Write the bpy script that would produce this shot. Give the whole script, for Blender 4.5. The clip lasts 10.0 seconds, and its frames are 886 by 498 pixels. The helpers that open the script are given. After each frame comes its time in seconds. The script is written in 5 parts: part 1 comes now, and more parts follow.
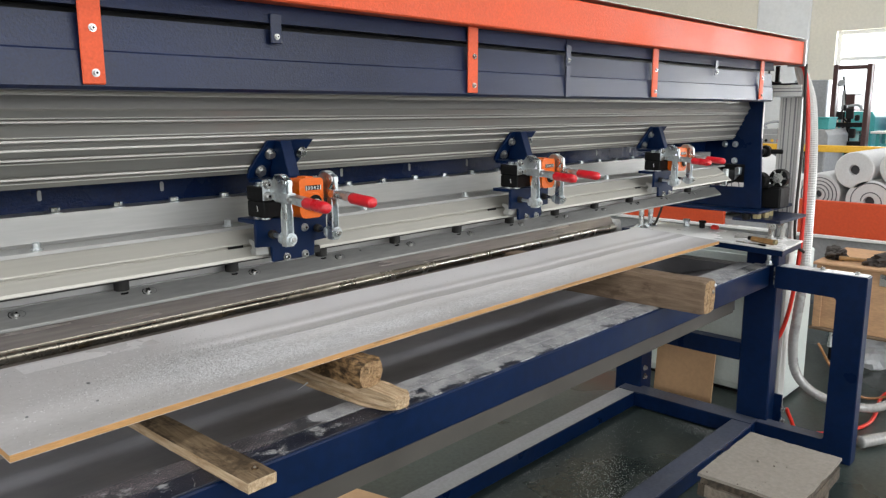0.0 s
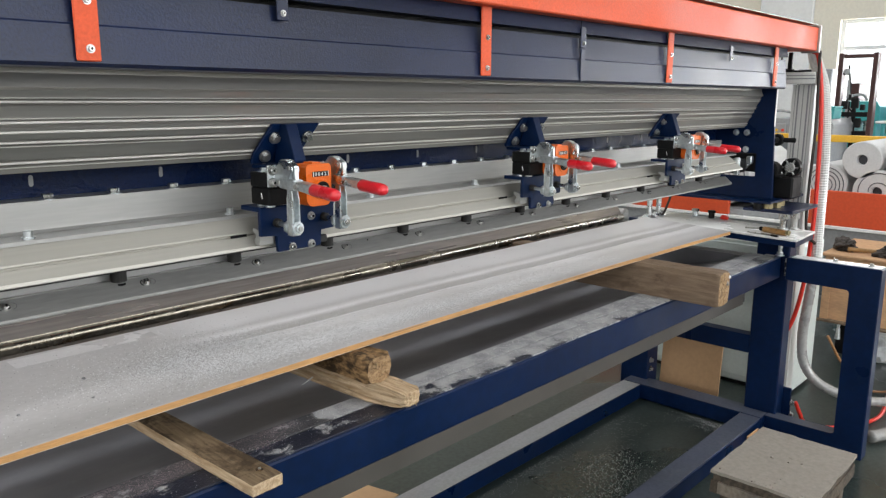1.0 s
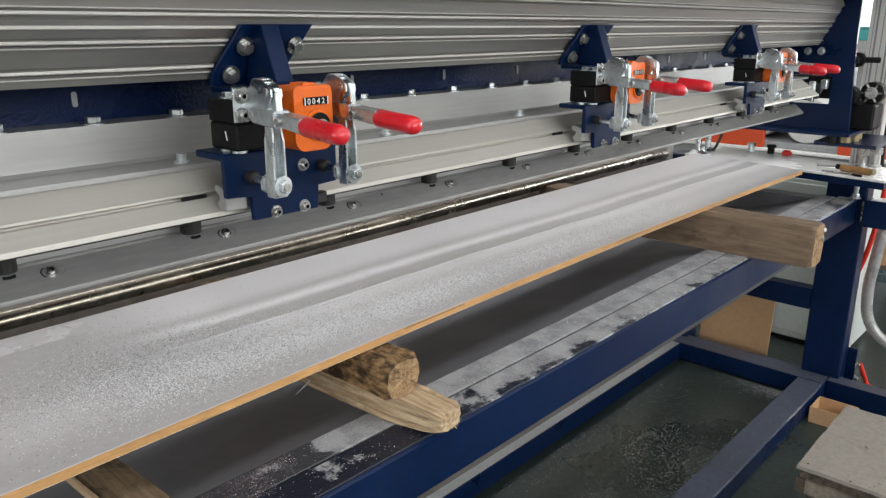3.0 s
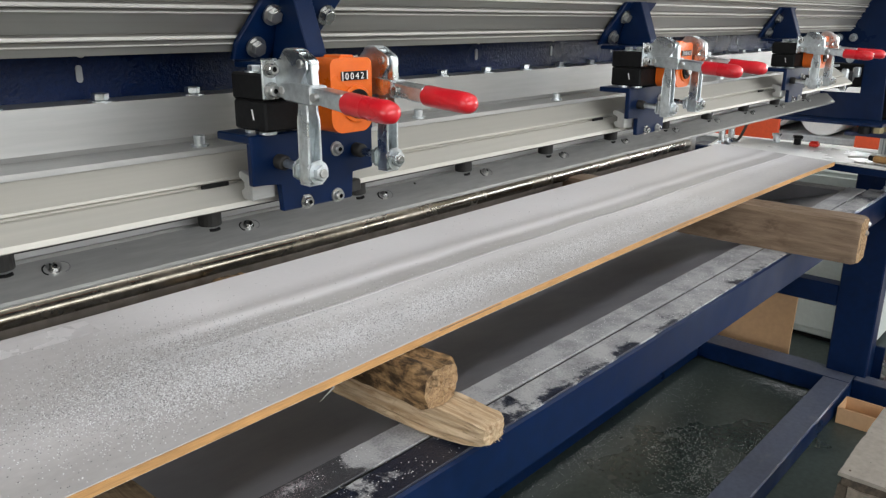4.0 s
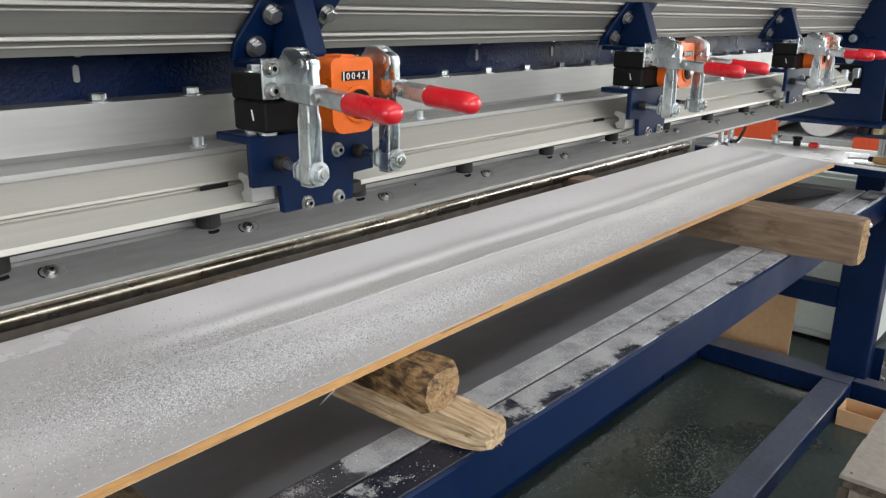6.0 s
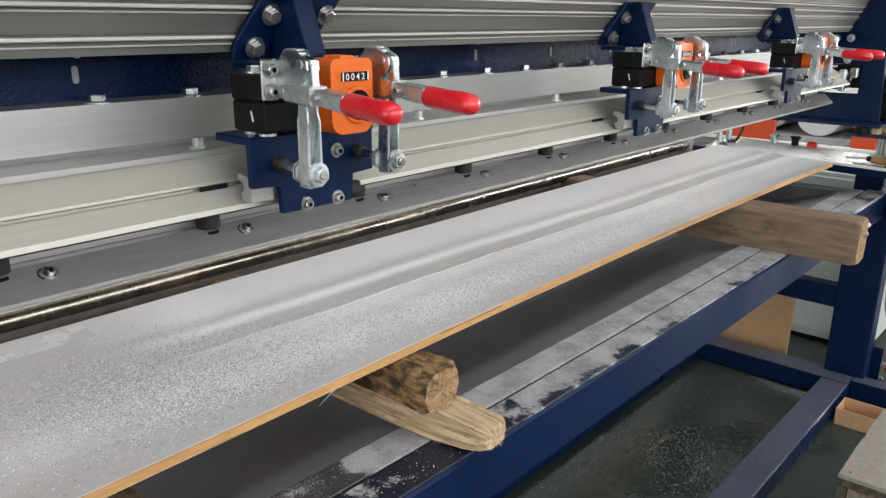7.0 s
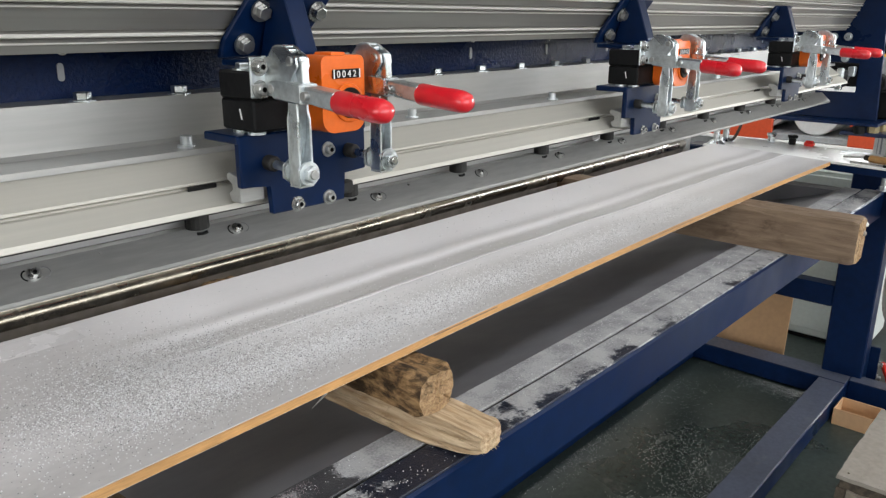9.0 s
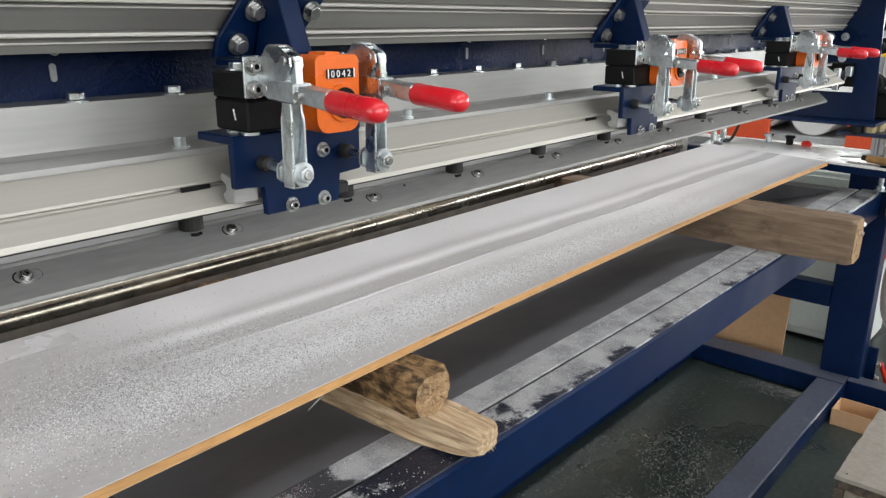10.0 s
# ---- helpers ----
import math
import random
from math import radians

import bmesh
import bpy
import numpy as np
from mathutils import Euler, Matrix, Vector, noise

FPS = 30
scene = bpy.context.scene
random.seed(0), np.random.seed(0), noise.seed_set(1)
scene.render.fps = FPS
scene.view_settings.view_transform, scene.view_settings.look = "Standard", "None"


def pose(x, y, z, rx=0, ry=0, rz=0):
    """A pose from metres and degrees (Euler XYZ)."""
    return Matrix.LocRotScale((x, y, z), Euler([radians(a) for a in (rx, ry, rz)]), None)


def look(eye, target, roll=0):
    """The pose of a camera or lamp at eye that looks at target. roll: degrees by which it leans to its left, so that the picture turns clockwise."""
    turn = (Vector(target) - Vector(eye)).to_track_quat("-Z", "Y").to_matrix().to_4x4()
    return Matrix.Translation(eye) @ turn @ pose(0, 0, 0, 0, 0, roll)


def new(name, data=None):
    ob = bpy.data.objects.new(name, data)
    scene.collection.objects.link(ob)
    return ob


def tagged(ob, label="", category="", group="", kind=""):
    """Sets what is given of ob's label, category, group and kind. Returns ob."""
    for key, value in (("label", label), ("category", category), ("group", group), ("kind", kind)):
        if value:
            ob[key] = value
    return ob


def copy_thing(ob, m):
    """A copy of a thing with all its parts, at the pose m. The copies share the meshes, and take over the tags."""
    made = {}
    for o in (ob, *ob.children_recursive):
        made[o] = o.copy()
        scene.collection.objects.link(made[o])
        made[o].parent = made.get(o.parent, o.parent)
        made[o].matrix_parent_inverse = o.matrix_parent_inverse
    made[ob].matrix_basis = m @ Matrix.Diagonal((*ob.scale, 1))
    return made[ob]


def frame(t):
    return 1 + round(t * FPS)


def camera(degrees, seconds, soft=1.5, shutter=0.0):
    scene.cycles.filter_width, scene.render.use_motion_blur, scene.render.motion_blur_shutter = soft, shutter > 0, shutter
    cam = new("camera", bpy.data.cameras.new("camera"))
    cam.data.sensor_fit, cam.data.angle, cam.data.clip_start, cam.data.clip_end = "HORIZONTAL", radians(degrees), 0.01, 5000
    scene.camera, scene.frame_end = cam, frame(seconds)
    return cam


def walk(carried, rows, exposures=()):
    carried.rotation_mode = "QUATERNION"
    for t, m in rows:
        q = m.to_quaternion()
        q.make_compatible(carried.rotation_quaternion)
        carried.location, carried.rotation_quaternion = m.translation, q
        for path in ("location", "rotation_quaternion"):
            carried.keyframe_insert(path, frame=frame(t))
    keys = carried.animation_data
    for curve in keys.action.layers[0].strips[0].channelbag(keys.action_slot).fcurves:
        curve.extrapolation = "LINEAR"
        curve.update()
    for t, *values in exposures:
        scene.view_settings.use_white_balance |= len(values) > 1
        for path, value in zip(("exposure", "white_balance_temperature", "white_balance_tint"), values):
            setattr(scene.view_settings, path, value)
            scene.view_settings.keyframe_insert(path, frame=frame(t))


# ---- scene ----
cam = camera(60.6, 10.0, soft=1.3)
PATH = [
    (0, (0.253, 0.195, 1.323), (1.685, 1.544, 0.962), -0.1),
    (0.5, (0.259, 0.198, 1.321), (1.69, 1.547, 0.955), -0.1),
    (1, (0.281, 0.262, 1.313), (1.715, 1.601, 0.923), 0.2),
    (1.5, (0.308, 0.384, 1.31), (1.742, 1.705, 0.863), -0.2),
    (2, (0.401, 0.475, 1.293), (1.833, 1.782, 0.801), -0.9),
    (2.2, (0.451, 0.49, 1.291), (1.873, 1.802, 0.784), -0.9),
    (3.5, (0.564, 0.694, 1.247), (1.977, 1.985, 0.666), 0.2),
    (4, (0.581, 0.722, 1.24), (1.995, 2.01, 0.658), 0.2),
    (4.5, (0.594, 0.728, 1.237), (2.01, 2.015, 0.657), 0.2),
    (5, (0.593, 0.732, 1.236), (2.011, 2.019, 0.657), 0.1),
    (5.5, (0.587, 0.732, 1.237), (2.005, 2.018, 0.658), 0.2),
    (7, (0.584, 0.733, 1.239), (2.007, 2.014, 0.659), 0.2),
    (7.5, (0.586, 0.734, 1.238), (2.009, 2.014, 0.659), 0.2),
    (8, (0.591, 0.737, 1.237), (2.017, 2.013, 0.657), 0.2),
    (8.5, (0.594, 0.737, 1.237), (2.021, 2.012, 0.656), 0.2),
    (9, (0.597, 0.74, 1.236), (2.024, 2.014, 0.655), 0.2),
    (9.5, (0.6, 0.741, 1.235), (2.029, 2.014, 0.655), 0.2),
    (10, (0.602, 0.741, 1.234), (2.034, 2.013, 0.656), 0.1),
]
walk(cam, [(t, look(eye, target, roll)) for t, eye, target, roll in PATH],
     [(0.0, -0.56), (2.2, -0.58), (4.0, -0.49), (6.5, -0.44), (10.0, -0.4)])

# ---- world and lights ----
world = bpy.data.worlds.new("world")
scene.world = world
world.use_nodes = True
wn = world.node_tree.nodes
sky = wn.new("ShaderNodeTexSky")
sky.sky_type = "NISHITA"
sky.sun_disc = False
sky.sun_elevation, sky.sun_rotation = radians(40), radians(120)
world.node_tree.links.new(sky.outputs["Color"], wn["Background"].inputs["Color"])
wn["Background"].inputs["Strength"].default_value = 0.1


def area(name, m, sx, sy, power, color):
    d = bpy.data.lights.new(name, "AREA")
    d.shape, d.size, d.size_y, d.energy, d.color = "RECTANGLE", sx, sy, power, color
    o = new(name, d)
    o.matrix_world = m
    return o


DAY = (0.95, 0.97, 1.0)
area("window_light_east", look((10.68, 1.325, 1.73), (0.0, 1.325, 1.5)), 3.8, 1.0, 330, DAY)
area("window_light_east", look((10.68, -2.9, 1.73), (0.0, -2.9, 1.5)), 3.1, 1.0, 270, DAY)
area("window_light_south", look((1.9, -5.7, 2.7), (1.6, 1.5, 0.9)), 9.0, 2.4, 400, DAY)
area("window_light_west", look((-5.7, 0.5, 2.7), (2.0, 1.2, 1.0)), 7.0, 2.4, 300, DAY)
# Two unseen lamps under the ceiling, added as soft fill from above.
area("overhead_fill_south", look((2.5, -1.6, 5.85), (2.5, -1.6, 0)), 11.0, 1.3, 260, DAY)
area("overhead_fill_north", look((3.5, 4.2, 5.85), (3.5, 4.2, 0)), 11.0, 1.3, 260, DAY)


# ---- materials ----
def mat(name, base, rough=0.5, metal=0.0, vary=0.12, grain=60.0, coarse=5.0, bump=0.1, rvary=0.12,
        stretch=(1, 1, 1), dirt=None, dirt_amount=0.0, dirt_scale=6.0, coat=0.0, spec=0.5):
    """Principled surface with colour, roughness and relief varied at two scales; dirt adds irregular stains."""
    m = bpy.data.materials.new(name)
    m.use_nodes = True
    n, l = m.node_tree.nodes, m.node_tree.links
    b = n["Principled BSDF"]
    b.inputs["Metallic"].default_value = metal
    b.inputs["Coat Weight"].default_value = coat
    b.inputs["Specular IOR Level"].default_value = spec
    tc = n.new("ShaderNodeTexCoord")
    mp = n.new("ShaderNodeMapping")
    mp.inputs["Scale"].default_value = stretch
    l.new(tc.outputs["Object"], mp.inputs["Vector"])
    fine, wide = n.new("ShaderNodeTexNoise"), n.new("ShaderNodeTexNoise")
    fine.inputs["Scale"].default_value, fine.inputs["Detail"].default_value = grain, 4
    wide.inputs["Scale"].default_value, wide.inputs["Detail"].default_value = coarse, 5
    for t in (fine, wide):
        l.new(mp.outputs["Vector"], t.inputs["Vector"])
    add = n.new("ShaderNodeMath")
    add.operation = "ADD"
    l.new(fine.outputs["Fac"], add.inputs[0])
    l.new(wide.outputs["Fac"], add.inputs[1])
    r = n.new("ShaderNodeMapRange")
    r.inputs["From Min"].default_value, r.inputs["From Max"].default_value = 0.76, 1.24
    r.inputs["To Min"].default_value, r.inputs["To Max"].default_value = 1 - vary, 1 + vary
    l.new(add.outputs[0], r.inputs["Value"])
    mul = n.new("ShaderNodeMix")
    mul.data_type, mul.blend_type = "RGBA", "MULTIPLY"
    mul.inputs["Factor"].default_value = 1
    mul.inputs["A"].default_value = (*base, 1)
    l.new(r.outputs["Result"], mul.inputs["B"])
    col = mul.outputs["Result"]
    if dirt:
        dn = n.new("ShaderNodeTexNoise")
        dn.inputs["Scale"].default_value, dn.inputs["Detail"].default_value, dn.inputs["Roughness"].default_value = dirt_scale, 8, 0.65
        l.new(mp.outputs["Vector"], dn.inputs["Vector"])
        dr = n.new("ShaderNodeMapRange")
        dr.inputs["From Min"].default_value, dr.inputs["From Max"].default_value = 0.62 - 0.3 * dirt_amount, 0.75 - 0.3 * dirt_amount
        l.new(dn.outputs["Fac"], dr.inputs["Value"])
        dm = n.new("ShaderNodeMix")
        dm.data_type = "RGBA"
        dm.inputs["B"].default_value = (*dirt, 1)
        l.new(dr.outputs["Result"], dm.inputs["Factor"])
        l.new(col, dm.inputs["A"])
        col = dm.outputs["Result"]
    l.new(col, b.inputs["Base Color"])
    rr = n.new("ShaderNodeMapRange")
    rr.inputs["From Min"].default_value, rr.inputs["From Max"].default_value = 0.3, 0.7
    rr.inputs["To Min"].default_value, rr.inputs["To Max"].default_value = max(0.03, rough - rvary), min(1, rough + rvary)
    l.new(wide.outputs["Fac"], rr.inputs["Value"])
    l.new(rr.outputs["Result"], b.inputs["Roughness"])
    if bump:
        bp = n.new("ShaderNodeBump")
        bp.inputs["Strength"].default_value, bp.inputs["Distance"].default_value = bump, 0.002
        l.new(fine.outputs["Fac"], bp.inputs["Height"])
        l.new(bp.outputs["Normal"], b.inputs["Normal"])
    return m


BLUE = mat("blue_enamel", (0.001, 0.011, 0.048), 0.38, 0, 0.18, 40, 5, 0.04, spec=0.2, dirt=(0.012, 0.022, 0.05), dirt_amount=-0.1, dirt_scale=14)
NAVY = mat("navy_hammered_paint", (0.0045, 0.0115, 0.044), 0.36, 0, 0.3, 260, 4, 0.3, rvary=0.04, spec=0.38)
HAMMER = mat("blue_hammered_enamel", (0.001, 0.0085, 0.042), 0.26, 0, 0.25, 240, 5, 0.6, spec=0.12)
ORANGE = mat("orange_powder_coat", (0.72, 0.105, 0.038), 0.5, 0, 0.1, 210, 4, 0.5, spec=0.28)
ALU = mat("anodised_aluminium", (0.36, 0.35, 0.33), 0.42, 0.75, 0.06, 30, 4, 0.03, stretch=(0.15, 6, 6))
# Lighter copy of the aluminium: the light caught by the beam's ribs, as colour.
ALU_EDGE = mat("lit_aluminium_edge", (0.62, 0.61, 0.58), 0.38, 0.4, 0.05, 30, 4, 0.02, stretch=(0.15, 6, 6))
CREAM = mat("clear_anodised_rail", (0.45, 0.435, 0.39), 0.42, 0.25, 0.05, 25, 3, 0.02, stretch=(0.12, 5, 5))
STEEL = mat("dull_steel_sheet", (0.42, 0.42, 0.41), 0.4, 0.55, 0.1, 90, 5, 0.05, stretch=(0.3, 2, 2), dirt=(0.2, 0.19, 0.18), dirt_amount=-0.05, dirt_scale=8)
PLATE = mat("milled_steel_plate", (0.43, 0.43, 0.42), 0.42, 0.5, 0.07, 60, 3, 0.03, stretch=(0.2, 3, 3))
LIP = mat("polished_steel_lip", (0.5, 0.45, 0.41), 0.27, 0.6, 0.18, 60, 6, 0.03, stretch=(0.15, 3, 3), dirt=(0.2, 0.14, 0.1), dirt_amount=-0.02, dirt_scale=9)
ROLLED = mat("brassy_rolled_steel", (0.26, 0.235, 0.19), 0.26, 0.95, 0.3, 70, 9, 0.03, stretch=(1.2, 1, 1), dirt=(0.11, 0.085, 0.055), dirt_amount=-0.02, dirt_scale=13)
ZINC = mat("zinc_plated_steel", (0.64, 0.68, 0.7), 0.33, 1.0, 0.2, 140, 30, 0.06)
BOLT = mat("bolt_steel", (0.46, 0.46, 0.45), 0.3, 0.9, 0.15, 200, 40, 0.05)
REDGRIP = mat("red_vinyl_grip", (0.62, 0.012, 0.022), 0.3, 0, 0.1, 70, 15, 0.12, coat=0.3)
DIAL = mat("orange_plastic_housing", (0.74, 0.135, 0.009), 0.36, 0, 0.05, 160, 12, 0.05)
BLACK = mat("black_plastic", (0.009, 0.009, 0.0095), 0.5, 0, 0.2, 150, 12, 0.15, spec=0.13)
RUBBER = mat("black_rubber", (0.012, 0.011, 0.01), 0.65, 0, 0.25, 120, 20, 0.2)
WHITE_MARK = mat("white_lettering", (0.8, 0.8, 0.78), 0.5, 0, 0.04, 80, 8, 0)
TRAY = mat("dark_grey_tray_sheet", (0.2, 0.2, 0.218), 0.4, 0.0, 0.12, 14, 2.6, 0.02, rvary=0.14, spec=0.6, dirt=(0.28, 0.28, 0.3), dirt_amount=-0.06, dirt_scale=2.6)
EDGE = mat("fibreboard_edge", (0.5, 0.275, 0.105), 0.75, 0, 0.22, 160, 14, 0.4, stretch=(0.3, 1, 5), dirt=(0.24, 0.125, 0.045), dirt_amount=0.1, dirt_scale=16)
def wood(name, light, dark, along=0.07, fine=90.0, crack=0.03, stain=(0.06, 0.04, 0.02), stain_from=0.6, stain_scale=14.0, bump=1.0):
    """Rough wood with its grain along y: streaks of two tones, dark cracks and blotchy stains."""
    m = bpy.data.materials.new(name)
    m.use_nodes = True
    n, l = m.node_tree.nodes, m.node_tree.links
    b = n["Principled BSDF"]
    b.inputs["Specular IOR Level"].default_value = 0.25
    b.inputs["Roughness"].default_value = 0.82
    tc = n.new("ShaderNodeTexCoord")

    def tex(scale, stretch, detail, rough):
        mp, q = n.new("ShaderNodeMapping"), n.new("ShaderNodeTexNoise")
        mp.inputs["Scale"].default_value = stretch
        l.new(tc.outputs["Object"], mp.inputs["Vector"])
        l.new(mp.outputs["Vector"], q.inputs["Vector"])
        q.inputs["Scale"].default_value, q.inputs["Detail"].default_value, q.inputs["Roughness"].default_value = scale, detail, rough
        q.inputs["Distortion"].default_value = 0.4
        return q.outputs["Fac"]

    def span(v, lo, hi, a, c):
        q = n.new("ShaderNodeMapRange")
        for k, w in zip(("From Min", "From Max", "To Min", "To Max"), (lo, hi, a, c)):
            q.inputs[k].default_value = w
        l.new(v, q.inputs["Value"])
        return q.outputs["Result"]

    def mix(f, a, c):
        q = n.new("ShaderNodeMix")
        q.data_type = "RGBA"
        l.new(f, q.inputs["Factor"])
        for key, v in (("A", a), ("B", c)):
            if isinstance(v, tuple):
                q.inputs[key].default_value = (*v, 1)
            else:
                l.new(v, q.inputs[key])
        return q.outputs["Result"]

    def calc(op, a, c):
        q = n.new("ShaderNodeMath")
        q.operation = op
        for i, v in enumerate((a, c)):
            if isinstance(v, float):
                q.inputs[i].default_value = v
            elif v is not None:
                l.new(v, q.inputs[i])
        return q.outputs[0]

    streak = tex(fine, (1, along, 1), 6, 0.6)
    line = tex(fine * 0.55, (1, along * 0.6, 1), 3, 0.5)
    blotch = tex(stain_scale, (1, 0.6, 1), 9, 0.68)
    gap = span(calc("ABSOLUTE", calc("SUBTRACT", line, 0.5), None), 0.0, crack, 1.0, 0.0)
    col = mix(span(streak, 0.36, 0.64, 0, 1), dark, light)
    col = mix(span(blotch, stain_from, stain_from + 0.12, 0, 0.85), col, stain)
    col = mix(calc("MULTIPLY", gap, 0.55), col, tuple(0.35 * v for v in dark))
    l.new(col, b.inputs["Base Color"])
    bp = n.new("ShaderNodeBump")
    bp.inputs["Strength"].default_value, bp.inputs["Distance"].default_value = bump, 0.004
    l.new(calc("SUBTRACT", streak, gap), bp.inputs["Height"])
    l.new(bp.outputs["Normal"], b.inputs["Normal"])
    return m


PALEWOOD = wood("pale_split_wood", (0.66, 0.51, 0.34), (0.4, 0.27, 0.155), 0.07, 150, 0.004, (0.26, 0.165, 0.09), 0.58, 30, 0.9)
DARKWOOD = wood("dark_weathered_wood", (0.42, 0.26, 0.125), (0.13, 0.075, 0.035), 0.3, 130, 0.005, (0.024, 0.016, 0.01), 0.46, 38, 0.8)
GREYWOOD = wood("grey_brown_timber", (0.25, 0.18, 0.125), (0.165, 0.115, 0.078), 0.1, 110, 0.003, (0.11, 0.075, 0.05), 0.57, 16, 0.4)
PLANKWOOD = wood("stained_plank", (0.28, 0.205, 0.125), (0.15, 0.1, 0.058), 0.07, 120, 0.004, (0.045, 0.03, 0.018), 0.46, 18, 0.6)
ENDGRAIN = wood("broken_end_grain", (0.46, 0.31, 0.17), (0.24, 0.145, 0.075), 0.9, 130, 0.005, (0.05, 0.035, 0.02), 0.53, 44, 0.7)
CEMENT = mat("cement_crust", (0.28, 0.252, 0.218), 0.88, 0, 0.12, 80, 3, 0.5, dirt=(0.13, 0.11, 0.085), dirt_amount=-0.14, dirt_scale=30)
CARD = mat("brown_cardboard", (0.56, 0.35, 0.19), 0.8, 0, 0.06, 60, 5, 0.1)
PLY = mat("plywood_crate", (0.52, 0.31, 0.17), 0.7, 0, 0.14, 40, 6, 0.15, stretch=(1, 1, 4))
CABINET = mat("pale_grey_green_cabinet", (0.66, 0.72, 0.69), 0.5, 0, 0.05, 70, 3, 0.05)
WHITE = mat("white_laminate", (0.82, 0.82, 0.81), 0.3, 0, 0.04, 60, 5, 0.03)
WALLM = mat("cream_plaster", (0.74, 0.69, 0.58), 0.85, 0, 0.05, 30, 1.2, 0.15)
CEILM = mat("white_ceiling_sheet", (0.75, 0.75, 0.74), 0.8, 0, 0.05, 20, 1, 0.1)
FOAM = mat("grey_foam_roll", (0.6, 0.6, 0.6), 0.85, 0, 0.06, 90, 6, 0.25)
FOAMDARK = mat("dark_foam_layer", (0.1, 0.1, 0.11), 0.85, 0, 0.1, 90, 6, 0.2)
REDORANGE = mat("red_orange_machine_paint", (0.62, 0.075, 0.02), 0.45, 0, 0.08, 60, 2.5, 0.06)
YELLOW = mat("yellow_safety_paint", (0.75, 0.42, 0.03), 0.5, 0, 0.08, 60, 3, 0.05)
BRASS = mat("dull_brass", (0.32, 0.27, 0.15), 0.45, 0.6, 0.2, 60, 20, 0.05)
MAST = mat("dark_red_mast_steel", (0.055, 0.022, 0.02), 0.55, 0.2, 0.2, 50, 3, 0.1)
TEAL = mat("teal_machine_paint", (0.05, 0.33, 0.33), 0.5, 0, 0.12, 50, 3, 0.05)
BLUEFAR = mat("bright_blue_machine_paint", (0.06, 0.2, 0.5), 0.5, 0, 0.12, 50, 3, 0.05)
COLUMN = mat("bright_anodised_profile", (0.78, 0.78, 0.76), 0.45, 0.0, 0.05, 30, 4, 0.02, stretch=(5, 5, 0.2))
GREYFAR = mat("grey_machine_paint", (0.3, 0.31, 0.32), 0.5, 0.2, 0.12, 50, 3, 0.05)
DUCT = mat("silver_flexible_duct", (0.62, 0.62, 0.6), 0.4, 0.4, 0.08, 70, 6, 0.1)
REDHOSE = mat("red_hose_rubber", (0.7, 0.035, 0.02), 0.35, 0, 0.08, 60, 5, 0.03)
CLEARHOSE = mat("milky_clear_hose", (0.36, 0.355, 0.345), 0.25, 0.1, 0.15, 60, 8, 0.1, coat=0.4)
CABLE = mat("dark_cable", (0.03, 0.022, 0.018), 0.6, 0, 0.2, 60, 5, 0.05)
COPPER = mat("tan_cable", (0.35, 0.17, 0.07), 0.5, 0, 0.2, 60, 5, 0.05)
BAG = mat("white_plastic_bag", (0.75, 0.76, 0.78), 0.45, 0, 0.06, 40, 8, 0.3)
BEAD = mat("white_granule", (0.76, 0.76, 0.77), 0.3, 0, 0.05, 50, 8, 0)
GREYBEAD = mat("grey_granule", (0.2, 0.2, 0.205), 0.4, 0, 0.1, 50, 8, 0)
TAPE = mat("pale_tape", (0.6, 0.585, 0.59), 0.3, 0, 0.05, 60, 8, 0.05)
PINKDUST = mat("pinkish_grey_dust", (0.42, 0.34, 0.36), 0.7, 0, 0.2, 50, 8, 0)
CRUMB = mat("white_crumb", (0.75, 0.76, 0.76), 0.6, 0, 0.1, 50, 8, 0)
FRAMEW = mat("window_frame_white", (0.75, 0.75, 0.73), 0.5, 0, 0.05, 40, 3, 0.03)
TOOLHANDLE = mat("amber_tool_handle", (0.3, 0.165, 0.06), 0.4, 0, 0.2, 60, 20, 0.05)
FLOORM = mat("dark_green_floor_paint", (0.036, 0.048, 0.043), 0.36, 0, 0.35, 60, 1.6, 0.15, rvary=0.2, dirt=(0.1, 0.104, 0.098), dirt_amount=-0.02, dirt_scale=9)


def glow(name, color, strength):
    m = bpy.data.materials.new(name)
    m.use_nodes = True
    n = m.node_tree.nodes
    n.clear()
    e, o = n.new("ShaderNodeEmission"), n.new("ShaderNodeOutputMaterial")
    e.inputs["Color"].default_value, e.inputs["Strength"].default_value = (*color, 1), strength
    m.node_tree.links.new(e.outputs[0], o.inputs["Surface"])
    return m


OUTSIDE = glow("bright_outdoors", (0.95, 0.98, 1.0), 2.6)


